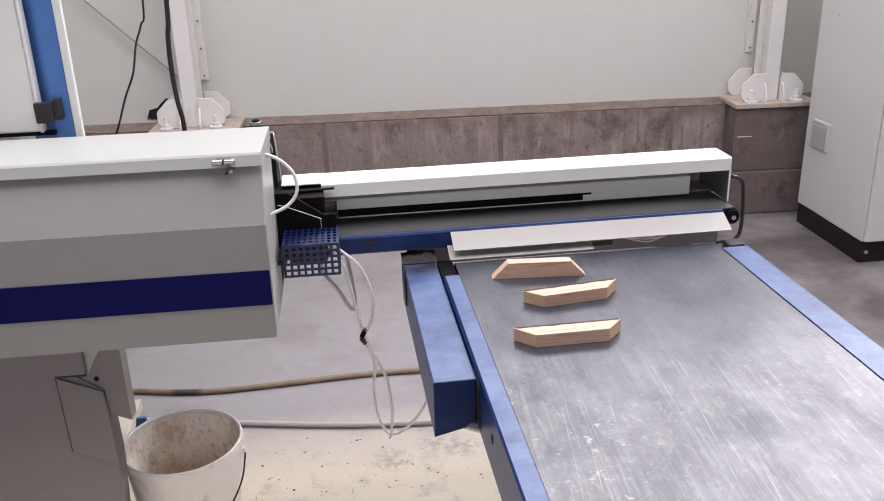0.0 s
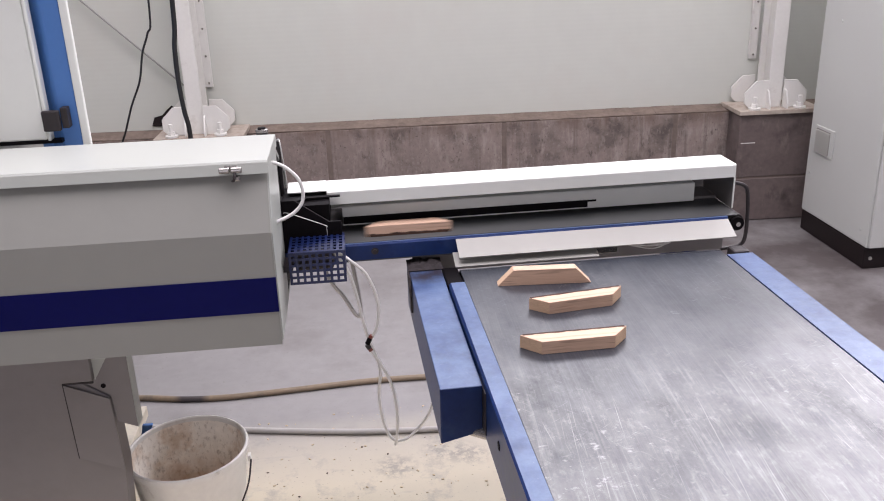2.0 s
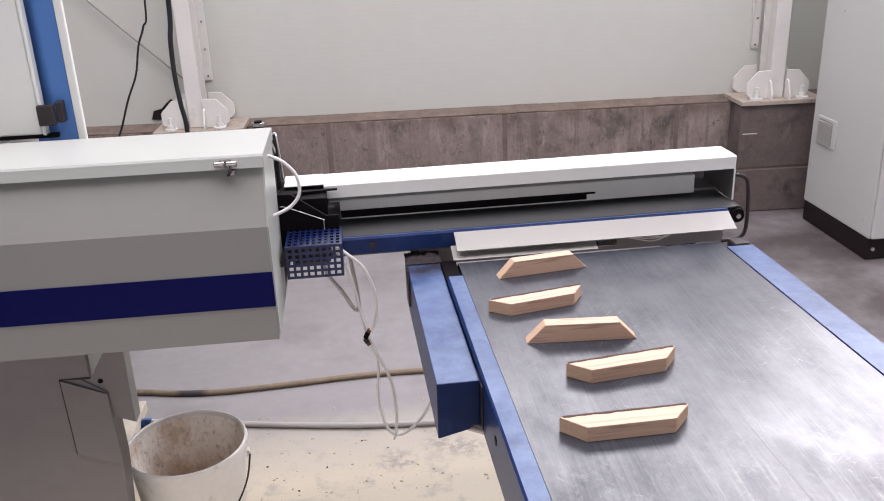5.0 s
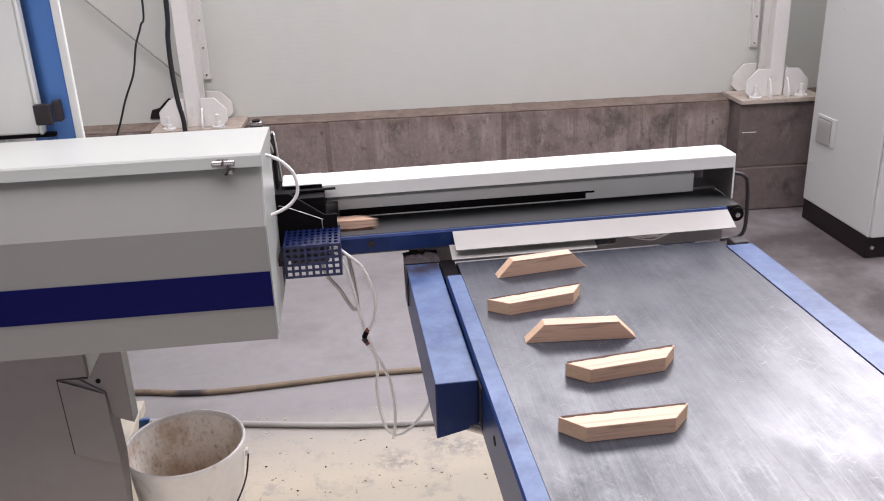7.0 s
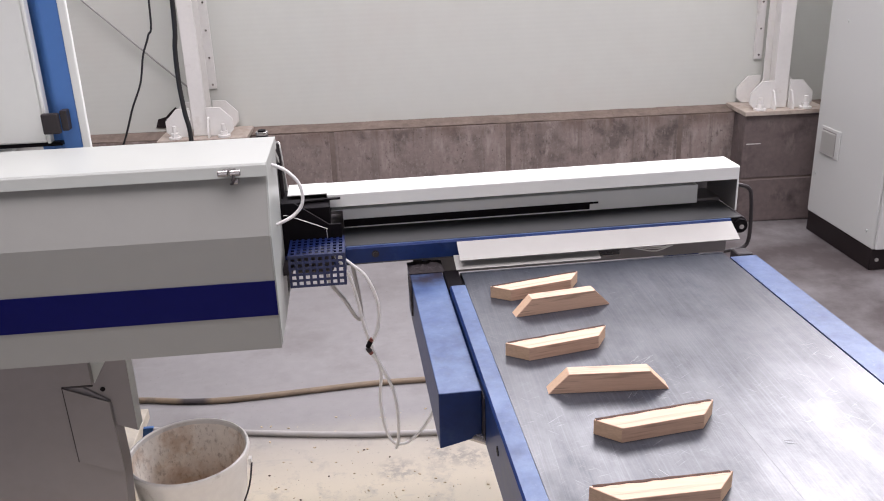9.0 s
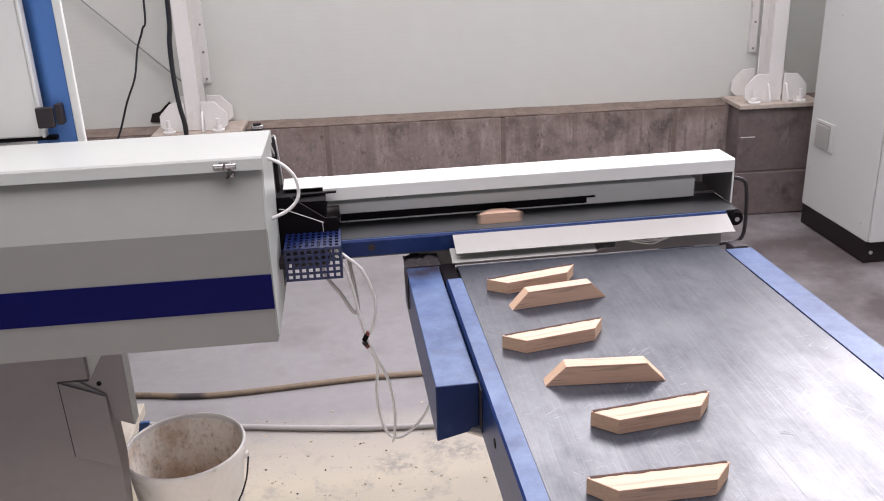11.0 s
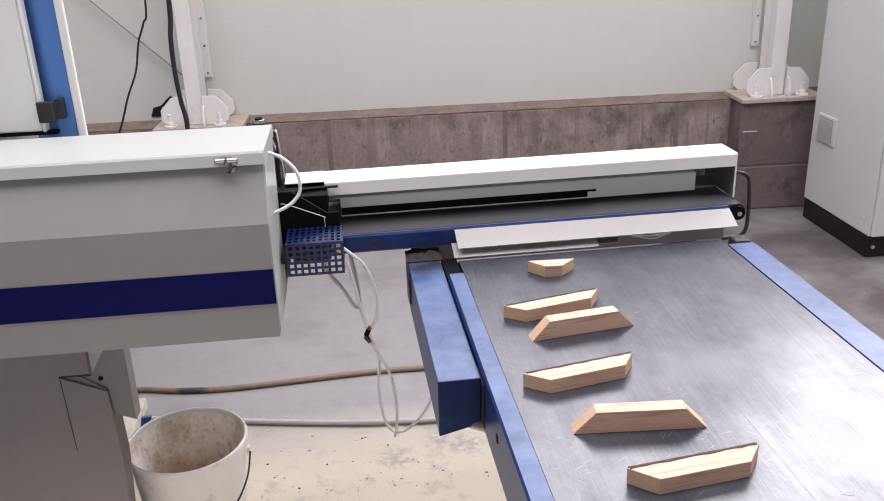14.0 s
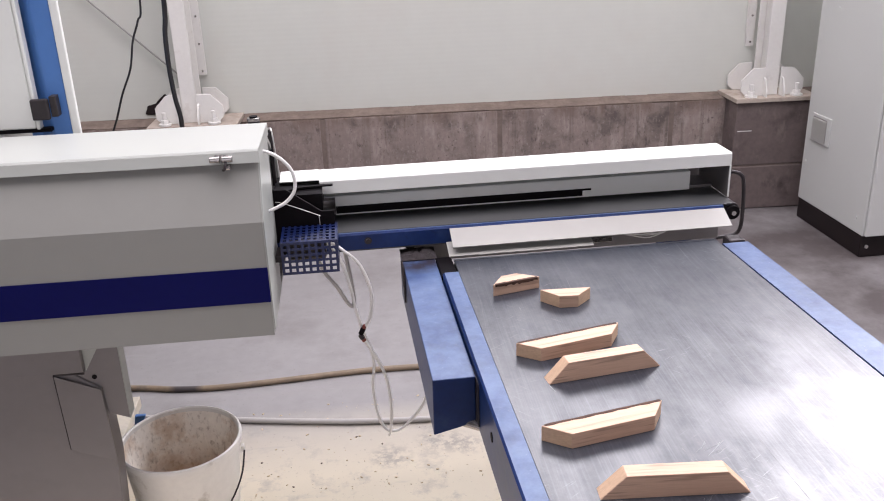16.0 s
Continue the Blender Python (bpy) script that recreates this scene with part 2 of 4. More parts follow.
def wood(name, base):
    """Pale sawn hardwood, grain along the piece's length."""
    m = material(name, base, 0.62, var=0.13, scale=7, fine=130, bump=0.22, stretch=(0.25, 3, 3), random_tone=0.08)
    overlay(m, [c * 0.55 for c in base], ramp(m, noise_of(m, 60, (0.05, 1.6, 1.6), 4, 0.6), 0.50, 0.72, 0.42))
    overlay(m, [c * 0.36 for c in base], ramp(m, noise_of(m, 190, (0.05, 1, 1), 2, 0.5, (4, 2, 1)), 0.58, 0.70, 0.5))
    return m


OAK = wood("sawn_oak", (0.57, 0.38, 0.278))
END = material("oak_end_grain", (0.54, 0.37, 0.25), 0.75, var=0.14, scale=20, fine=160, bump=0.15, stretch=(1, 1, 3))

def near(m, point, inner, outer):
    """1 inside a radius round a point, falling to 0 outside."""
    n, link, _ = nodes_of(m)
    tc, d = n.new("ShaderNodeTexCoord"), n.new("ShaderNodeVectorMath")
    d.operation = "DISTANCE"
    d.inputs[1].default_value = point
    link(tc.outputs["Object"], d.inputs[0])
    return ramp(m, d.outputs["Value"], outer, inner)


# sawdust lying on the floor in front of the saw, and a darker blotched area by the cabinet
dust = times(FLOOR, ramp(FLOOR, axis_of(FLOOR, 1), 2.48, 2.10), ramp(FLOOR, noise_of(FLOOR, 7, (1, 1, 1), 8, 0.7), 0.18, 0.46))
dust = times(FLOOR, dust, near(FLOOR, (-0.15, 1.85, 0), 0.75, 1.5))
overlay(FLOOR, (0.76, 0.68, 0.54), dust)
overlay(FLOOR, (0.32, 0.315, 0.32), ramp(FLOOR, noise_of(FLOOR, 9, (0.5, 1.4, 1), 5, 0.6, (5, 3, 0)), 0.60, 0.75, 0.5))


overlay(FLOOR, (0.13, 0.115, 0.112), ramp(FLOOR, noise_of(FLOOR, 75, (1, 1, 1), 4, 0.7, (8, 1, 0)), 0.62, 0.72, 0.5))
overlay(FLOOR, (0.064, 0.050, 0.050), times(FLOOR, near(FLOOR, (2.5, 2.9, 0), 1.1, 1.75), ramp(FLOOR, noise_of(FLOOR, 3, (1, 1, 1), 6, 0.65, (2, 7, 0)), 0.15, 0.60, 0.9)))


overlay(HOSE_T, (0.05, 0.04, 0.042), near(HOSE_T, (-0.555, 2.664, 0.01), 0.035, 0.065))

# grease and dirt on the beam's far end
overlay(BLUE, (0.028, 0.021, 0.026), times(BLUE, near(BLUE, (0.18, 1.850, 0.690), 0.06, 0.088), ramp(BLUE, noise_of(BLUE, 30, (1, 1, 1), 6, 0.7, (1, 3, 7)), 0.30, 0.55, 0.9)))

# scraped marks in the sawdust
for point_, inner_, outer_ in (((0.10, 2.165, 0), 0.03, 0.075), ((0.255, 2.225, 0), 0.03, 0.09), ((0.33, 2.19, 0), 0.02, 0.07)):
    overlay(FLOOR, (0.30, 0.275, 0.25), times(FLOOR, near(FLOOR, point_, inner_, outer_), ramp(FLOOR, noise_of(FLOOR, 38, (1, 1, 1), 6, 0.7, (9, 4, 1)), 0.44, 0.56, 0.6)))

# the belt: a smooth dark stretch with fine run marks, and a worn grey stretch full of pale scratches
def turned(m, fac, degrees):
    """Turns a pattern's run about the vertical, before it is stretched."""
    n, link, _ = nodes_of(m)
    stretch = fac.node.inputs["Vector"].links[0].from_node
    turn = n.new("ShaderNodeMapping")
    turn.inputs["Rotation"].default_value = (0, 0, radians(degrees))
    link(stretch.inputs["Vector"].links[0].from_socket, turn.inputs["Vector"])
    link(turn.outputs[0], stretch.inputs["Vector"])
    return fac


def plus(m, a, b, k):
    """a + k * (b - 0.5)"""
    t = m.node_tree.nodes.new("ShaderNodeMath")
    t.operation = "MULTIPLY_ADD"
    m.node_tree.links.new(b, t.inputs[0])
    t.inputs[1].default_value = k
    u = m.node_tree.nodes.new("ShaderNodeMath")
    u.operation = "ADD"
    u.inputs[1].default_value = -0.5 * k
    m.node_tree.links.new(a, u.inputs[0])
    m.node_tree.links.new(u.outputs[0], t.inputs[2])
    return t.outputs[0]


along = plus(BELT, axis_of(BELT, 1), noise_of(BELT, 6, (1, 1, 1), 5, 0.65, (3, 1, 0)), 0.55)
worn = ramp(BELT, along, 1.36, 1.20)
patches = ramp(BELT, noise_of(BELT, 4.5, (1, 1, 1), 4, 0.6, (1, 2, 0)), 0.44, 0.60)
blotch = ramp(BELT, noise_of(BELT, 8, (1, 0.7, 1), 5, 0.65, (7, 6, 0)), 0.36, 0.58)
# run marks: fine lengthwise streaks and soft bands
overlay(BELT, (0.075, 0.083, 0.10), ramp(BELT, turned(BELT, noise_of(BELT, 260, (1.4, 0.010, 1), 1, 0.5), 2), 0.46, 0.80, 0.5))
overlay(BELT, (0.012, 0.014, 0.020), ramp(BELT, turned(BELT, noise_of(BELT, 70, (1, 0.02, 1), 1, 0.5, (5, 0, 0)), 1), 0.50, 0.80, 0.4))
overlay(BELT, (0.085, 0.09, 0.10), ramp(BELT, noise_of(BELT, 9, (1, 0.6, 1), 4, 0.6, (3, 8, 0)), 0.45, 0.75, 0.4))
overlay(BELT, (0.012, 0.014, 0.021), ramp(BELT, noise_of(BELT, 13, (0.8, 0.6, 1), 4, 0.6, (9, 2, 0)), 0.50, 0.72, 0.4))
# worn stretch: mottled grey film
overlay(BELT, (0.098, 0.100, 0.102), times(BELT, worn, ramp(BELT, noise_of(BELT, 22, (1, 0.7, 1), 8, 0.75, (4, 4, 0)), 0.34, 0.70, 0.85)))
overlay(BELT, (0.26, 0.26, 0.257), times(BELT, worn, ramp(BELT, noise_of(BELT, 60, (1, 0.45, 1), 7, 0.78, (2, 9, 0)), 0.52, 0.72, 0.5)))
# long bright scratches close to the run, then crossing ones in patches
for turn_, shift_, size_, run_, lo_, hi_, top_ in ((4, 3, 150, 0.014, 0.54, 0.84, 0.26), (8, 8, 330, 0.008, 0.67, 0.76, 0.42), (5, 5, 430, 0.016, 0.66, 0.78, 0.32), (-4, 6, 380, 0.018, 0.67, 0.78, 0.3)):
    fac = turned(BELT, noise_of(BELT, size_, (1, run_, 1), 2, 0.5, (shift_, 1, 0)), turn_)
    overlay(BELT, (0.46, 0.46, 0.455), times(BELT, times(BELT, ramp(BELT, fac, lo_, hi_, top_), worn), blotch))
for turn_, shift_, run_, top_ in ((-40, 2, 0.06, 0.30), (55, 6, 0.06, 0.30), (78, 4, 0.08, 0.25), (5, 7, 0.012, 0.22)):
    fac = turned(BELT, noise_of(BELT, 300, (1, run_, 1), 2, 0.5, (shift_, 1, 0)), turn_)
    overlay(BELT, (0.36, 0.365, 0.38), times(BELT, ramp(BELT, fac, 0.66, 0.76, top_), patches))
# scraped pale flecks
overlay(BELT, (0.62, 0.62, 0.61), times(BELT, times(BELT, worn, patches), ramp(BELT, noise_of(BELT, 42, (1, 1.6, 1), 5, 0.7, (6, 3, 0)), 0.60, 0.72, 0.4)))
n_, link_, b_ = nodes_of(BELT)
wear = n_.new("ShaderNodeMapRange")
wear.inputs["From Min"].default_value, wear.inputs["From Max"].default_value = 0.28, 1.0
wear.inputs["To Min"].default_value, wear.inputs["To Max"].default_value = 0.295, 0.52
rub = plus(BELT, noise_of(BELT, 12, (1.1, 0.6, 1), 4, 0.6, (2, 2, 0)), worn, 0.40)
link_(rub, wear.inputs["Value"])
link_(wear.outputs[0], b_.inputs["Roughness"])
gloss = n_.new("ShaderNodeMapRange")
gloss.inputs["From Min"].default_value, gloss.inputs["From Max"].default_value = 0.34, 0.66
gloss.inputs["To Min"].default_value, gloss.inputs["To Max"].default_value = 0.40, 1.0
link_(plus(BELT, noise_of(BELT, 11, (1, 0.55, 1), 7, 0.72, (3, 3, 0)), turned(BELT, noise_of(BELT, 150, (1, 0.012, 1), 2, 0.5, (1, 5, 0)), 3), 0.18), gloss.inputs["Value"])
link_(gloss.outputs[0], b_.inputs["Specular IOR Level"])
dent = n_.new("ShaderNodeBump")
dent.inputs["Strength"].default_value, dent.inputs["Distance"].default_value = 0.35, 0.003
link_(noise_of(BELT, 17, (1, 0.6, 1), 5, 0.62, (5, 9, 0)), dent.inputs["Height"])
link_(dent.outputs[0], b_.inputs["Normal"])

# fine horizontal ribs of the wall panels
n_, link_, b_ = nodes_of(PANEL)
wv, bp_ = n_.new("ShaderNodeTexWave"), n_.new("ShaderNodeBump")
tc_ = n_.new("ShaderNodeTexCoord")
wv.bands_direction, wv.wave_profile = "Z", "SIN"
wv.inputs["Scale"].default_value, wv.inputs["Distortion"].default_value = 13.0, 0.15
link_(tc_.outputs["Object"], wv.inputs["Vector"])
bp_.inputs["Strength"].default_value, bp_.inputs["Distance"].default_value = 0.07, 0.002
link_(wv.outputs["Fac"], bp_.inputs["Height"])
link_(bp_.outputs[0], b_.inputs["Normal"])


# ---- mesh tools ----
def finish(bm, name, mat, smooth=False):
    bmesh.ops.recalc_face_normals(bm, faces=bm.faces)
    me = bpy.data.meshes.new(name)
    if smooth:
        for f in bm.faces:
            f.smooth = True
    bm.to_mesh(me)
    bm.free()
    me.materials.append(mat)
    if smooth:
        me.set_sharp_from_angle(angle=radians(40))
    return me


def part(name, bm, mat, parent=None, label="", smooth=False):
    ob = new(name, finish(bm, name, mat, smooth))
    ob.parent = parent
    if label:
        tagged(ob, label)
    return ob


def thing(name, label, category, group="", kind=""):
    return tagged(new(name), label, category, group, kind)


def box(lo, hi, bev=0.0, bm=None, m=None, seg=2):
    own = bmesh.new()
    bmesh.ops.create_cube(own, size=1)
    lo, hi = Vector(lo), Vector(hi)
    for v in own.verts:
        v.co = Vector([lo[i] + (v.co[i] + 0.5) * (hi[i] - lo[i]) for i in range(3)])
    if bev:
        bmesh.ops.bevel(own, geom=own.edges[:], offset=bev, segments=seg, affect="EDGES", profile=0.5)
    if m:
        own.transform(m)
    return join(bm, own)


def join(bm, own):
    if bm is None:
        return own
    me = bpy.data.meshes.new("tmp")
    own.to_mesh(me)
    own.free()
    bm.from_mesh(me)
    bpy.data.meshes.remove(me)
    return bm


def prism(profile, lo, hi, axis="x", bev=0.0, bm=None, m=None):
    """A closed outline in the two other axes (in order), drawn out from lo to hi."""
    own = bmesh.new()
    k = "xyz".index(axis)

    def at(p, d):
        q = list(p)
        q.insert(k, d)
        return q
    a, b = [own.verts.new(at(p, lo)) for p in profile], [own.verts.new(at(p, hi)) for p in profile]
    own.faces.new(a), own.faces.new(b)
    for i in range(len(a)):
        j = (i + 1) % len(a)
        own.faces.new((a[i], a[j], b[j], b[i]))
    bmesh.ops.recalc_face_normals(own, faces=own.faces)
    if bev:
        bmesh.ops.bevel(own, geom=own.edges[:], offset=bev, segments=2, affect="EDGES", profile=0.5)
    if m:
        own.transform(m)
    return join(bm, own)


def sheet(path, lo, hi, thick, axis="x", bm=None):
    """A folded metal sheet: an open outline with thickness, drawn out along an axis."""
    pts = [Vector(p) for p in path]
    off = []
    for i, p in enumerate(pts):
        d = (pts[min(i + 1, len(pts) - 1)] - pts[max(i - 1, 0)]).normalized()
        off.append(p + Vector((-d.y, d.x)) * thick)
    return prism([tuple(p) for p in pts] + [tuple(p) for p in reversed(off)], lo, hi, axis, 0.0, bm)


def cyl(a, b, r, seg=20, bm=None, r2=None, bev=0.0):
    own = bmesh.new()
    a, b = Vector(a), Vector(b)
    d = b - a
    bmesh.ops.create_cone(own, cap_ends=True, segments=seg, radius1=r, radius2=r if r2 is None else r2, depth=d.length)
    if bev:
        bmesh.ops.bevel(own, geom=[e for e in own.edges if len(e.link_faces) == 2 and e.calc_face_angle(0) > 1], offset=bev, segments=2, affect="EDGES", profile=0.5)
    own.transform(Matrix.Translation((a + b) / 2) @ d.to_track_quat("Z", "Y").to_matrix().to_4x4())
    return join(bm, own)


def smooth_path(pts, steps=6):
    p = [Vector(q) for q in pts]
    p = [p[0] * 2 - p[1]] + p + [p[-1] * 2 - p[-2]]
    out = []
    for i in range(1, len(p) - 2):
        for s in range(steps):
            t = s / steps
            out.append(0.5 * (2 * p[i] + (p[i + 1] - p[i - 1]) * t + (2 * p[i - 1] - 5 * p[i] + 4 * p[i + 1] - p[i + 2]) * t * t
                              + (3 * p[i] - p[i - 1] - 3 * p[i + 1] + p[i + 2]) * t ** 3))
    return out + [p[-2]]


def tube(pts, r, seg=10, steps=6, bm=None):
    own = bmesh.new()
    path = smooth_path(pts, steps)
    rings, up = [], Vector((0.13, 0.21, 0.97))
    for i, p in enumerate(path):
        d = (path[min(i + 1, len(path) - 1)] - path[max(i - 1, 0)]).normalized()
        s = d.cross(up)
        if s.length < 0.05:
            s = d.cross(Vector((1, 0, 0)))
        s.normalize()
        u = s.cross(d)
        rings.append([own.verts.new(p + (s * math.cos(2 * math.pi * k / seg) + u * math.sin(2 * math.pi * k / seg)) * r) for k in range(seg)])
    for a, b in zip(rings, rings[1:]):
        for k in range(seg):
            own.faces.new((a[k], a[(k + 1) % seg], b[(k + 1) % seg], b[k]))
    own.faces.new(rings[0]), own.faces.new(rings[-1])
    return join(bm, own)


def lathe(profile, centre, seg=48, bm=None):
    """Turns an open outline of (radius, height) about a vertical axis."""
    own = bmesh.new()
    rings = [[own.verts.new((centre[0] + r * math.cos(2 * math.pi * k / seg), centre[1] + r * math.sin(2 * math.pi * k / seg), centre[2] + z)) for k in range(seg)] for r, z in profile]
    for a, b in zip(rings, rings[1:]):
        for k in range(seg):
            own.faces.new((a[k], a[(k + 1) % seg], b[(k + 1) % seg], b[k]))
    return join(bm, own)


def bolt(parent, at, d, r=0.008, name="bolt", mat=None):
    """A hexagon-headed bolt with a washer, its axis along d."""
    a, d = Vector(at), Vector(d).normalized()
    bm = cyl(a, a + d * 0.003, r * 1.5, 16)
    cyl(a + d * 0.003, a + d * (0.003 + r), r, 6, bm)
    return part(name, bm, mat or STEEL, parent)


# ---- the hall ----
def structure(name, bm, mat, label, category, m=None):
    ob = tagged(part(name, bm, mat), label, category, kind="structure")
    if m:
        ob.matrix_world = m
    return ob


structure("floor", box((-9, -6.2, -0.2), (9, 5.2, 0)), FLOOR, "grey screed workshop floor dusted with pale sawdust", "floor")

bm = box((-9, 0, 0.570), (9.5, 0.12, 2.5))
box((-9, 0, 4.3), (9.5, 0.12, 5.6), 0, bm)
box((-9, 0, 2.5), (-0.20, 0.12, 4.3), 0, bm)
box((2.4, 0, 2.5), (2.55, 0.12, 4.3), 0, bm)
box((6.75, 0, 2.5), (9.5, 0.12, 4.3), 0, bm)
structure("wall_north", bm, PANEL, "white finely ribbed metal sandwich panel wall", "wall", WALL)

# unseen walls and ceiling, added in dull grey to limit bounced light
bm = box((-9, -6.2, 0), (-4.2, -6.0, 5.6))
box((4.2, -6.2, 0), (9, -6.0, 5.6), 0, bm)
box((-4.2, -6.2, 4.3), (4.2, -6.0, 5.6), 0, bm)
box((-4.2, -6.2, 0), (4.2, -6.0, 0.5), 0, bm)
structure("wall_south", bm, HALL, "unseen grey panel wall added behind the camera", "wall")
structure("wall_west", box((-9.2, -6.2, 0), (-9, 5.2, 5.6)), HALL, "unseen grey panel side wall added to close the hall", "wall")
structure("wall_east", box((9, -6.2, 0), (9.2, 5.2, 5.6)), HALL, "unseen grey panel side wall added to close the hall", "wall")
bm = box((-9.2, -6.2, 5.4), (9.2, -0.2, 5.6))
box((-9.2, 2.8, 5.4), (9.2, 5.4, 5.6), 0, bm)
box((-9.2, -0.2, 5.4), (-3.7, 2.8, 5.6), 0, bm)
box((4.5, -0.2, 5.4), (9.2, 2.8, 5.6), 0, bm)
structure("ceiling", bm, CEIL, "unseen sheet metal ceiling added round the roof light", "ceiling")


def window(name, lo, hi, count, m, label):
    """A fixed window in a wall's opening: frame and panes; u along the wall, v through it."""
    win = thing(name, label, "window", kind="structure")
    win.matrix_world = m
    (u0, z0), (u1, z1) = lo, hi
    for a, b, c, d in ((u0, z0, u1, z0 + 0.06), (u0, z1 - 0.06, u1, z1), (u0, z0 + 0.06, u0 + 0.06, z1 - 0.06), (u1 - 0.06, z0 + 0.06, u1, z1 - 0.06)):
        part("window_frame", box((a, 0.03, b), (c, 0.09, d), 0.004), WHITE, win)
    step = (u1 - u0 - 0.12) / count
    for i in range(count):
        x = u0 + 0.06 + i * step
        pane = part("pane", box((x, 0.055, z0 + 0.06), (x + step - 0.02, 0.063, z1 - 0.06)), PANE, win)
        pane.visible_shadow = False


PANE = bpy.data.materials.new("clear_glass")
PANE.use_nodes = True
PANE.node_tree.nodes["Principled BSDF"].inputs["Transmission Weight"].default_value = 1.0
PANE.node_tree.nodes["Principled BSDF"].inputs["Roughness"].default_value = 0.02
window("window_1", (2.55, 2.5), (6.75, 4.3), 4, WALL, "long high strip window in a white frame")
window("window_3", (-0.20, 2.5), (2.4, 4.3), 3, WALL, "unseen high window in a white frame with a dimmed lamp")
window("window_2", (-4.2, 0.5), (4.2, 4.3), 6, pose(0, -6.0, 0, 0, 0, 180), "unseen wide window added round the south fill light")

# concrete upstand under the wall panels, in cast lengths
up = thing("concrete_upstand", "stained grey cast concrete upstand with dark mortar joints", "upstand", kind="structure")
up.matrix_world = WALL
part("mortar", box((-8.9, -0.089, 0.001), (9.3, 0.10, 0.542)), MORTAR, up)
joints = [0.213 + 0.885 * k for k in range(-9, 10)]
for a, b in zip(joints, joints[1:]):
    part("concrete_block", box((a + 0.011, -0.092, 0.002), (b - 0.011, 0.10, 0.545), 0.006), CONCRETE, up)
bm = bmesh.new()
rng = random.Random(5)
for k in range(150):
    u = -8.8 + k * 0.12
    d = rng.uniform(0, 0.003)
    prism([(-0.090, 0.5452), (-0.090 - d, 0.549 + d), (-0.001, 0.569 + d), (-0.001, 0.5452)], u, u + 0.12, "x", 0.0, bm)
part("ledge", bm, LEDGE, up, "dusty brown mortar ledge")


def pedestal(u):
    """A concrete footing with a steel base plate, an I-section column, stiffener wings and anchor bolts."""
    ped = thing("column_footing", "dark stained concrete column footing under a steel base plate", "footing", "column footings", "structure")
    ped.matrix_world = WALL
    for z0, z1 in ((0.002, 0.228), (0.234, 0.555)):
        part("concrete_block", box((u - 0.188, -0.24, z0), (u + 0.215, -0.093, z1), 0.006), DARK_CONCRETE, ped)
    part("mortar", box((u - 0.185, -0.236, 0.226), (u + 0.212, -0.094, 0.236)), MORTAR, ped)
    col = thing("steel_column", "white painted steel I-section column on a bolted base plate", "column", "steel columns", "structure")
    col.matrix_world = WALL
    part("base_plate", box((u - 0.198, -0.255, 0.557), (u + 0.225, -0.003, 0.579), 0.003), PLATE, col, "dusty brown steel base plate")
    bm = box((u - 0.036, -0.185, 0.5795), (u + 0.036, -0.175, 5.39), 0.002)
    box((u - 0.036, -0.055, 0.5795), (u + 0.036, -0.045, 5.39), 0.002, bm)
    box((u - 0.004, -0.1745, 0.5795), (u + 0.004, -0.0555, 5.39), 0, bm)
    part("shaft", bm, COLUMN, col)
    for s in (-1, 1):
        for v in (-0.20, -0.03):
            out = [(s * 0.039, 0.580), (s * 0.130, 0.580), (s * 0.158, 0.606), (s * 0.158, 0.658), (s * 0.104, 0.714), (s * 0.039, 0.717)]
            part("stiffener", prism([(u + a, z) for a, z in out], v, v + 0.010, "y", 0.0015), COLUMN, col)
        part("gusset", prism([(-0.2005, 0.580), (-0.246, 0.580), (-0.246, 0.604), (-0.218, 0.665), (-0.2005, 0.672)], u + s * 0.045 - 0.004, u + s * 0.045 + 0.004, "x", 0.001), COLUMN, col)
        bm = cyl((u + s * 0.115, -0.225, 0.580), (u + s * 0.115, -0.225, 0.589), 0.030, 20)
        cyl((u + s * 0.115, -0.225, 0.589), (u + s * 0.115, -0.225, 0.607), 0.018, 6, bm)
        cyl((u + s * 0.115, -0.225, 0.607), (u + s * 0.115, -0.225, 0.641), 0.010, 12, bm)
        part("anchor_bolt", bm, COLUMN, col)
    # perforated angle on the wall beside the column
    strip = thing("wall_angle", "white perforated steel angle screwed to the wall", "angle", "wall angles", "structure")
    strip.matrix_world = WALL
    return strip


for u, a, z0 in ((-0.400, -0.358, 0.773), (2.446, 2.384, 0.797)):
    strip = pedestal(u)
    part("flange", box((a - 0.014, -0.012, z0), (a + 0.026, -0.002, 5.3), 0.001), COLUMN, strip)
    part("lip", box((a - 0.0165, -0.022, z0 + 0.02), (a - 0.0145, -0.002, 5.3), 0.0005), COLUMN, strip)
    part("shim", box((a - 0.030, -0.030, z0 + 0.30), (a - 0.0168, -0.002, z0 + 0.345), 0.001), PAINT, strip)
    for k in range(10):
        part("screw", cyl((a + 0.008, -0.012, z0 + 0.02 + 0.13 * k), (a + 0.008, -0.016, z0 + 0.02 + 0.13 * k), 0.005, 10), STEEL, strip)
mark = tagged(part("chalk_mark", box((2.272, -0.2418, 0.4115), (2.345, -0.2403, 0.4155)), COLUMN), "short white chalk line on the concrete footing", "mark", kind="structure")
mark.matrix_world = WALL

brace = tagged(part("brace_rod", cyl((-1.80, -0.035, 2.103), (-0.456, -0.035, 0.779), 0.0045, 10), PAINT), "thin white diagonal bracing rod along the wall", "brace", kind="structure")
brace.matrix_world = WALL
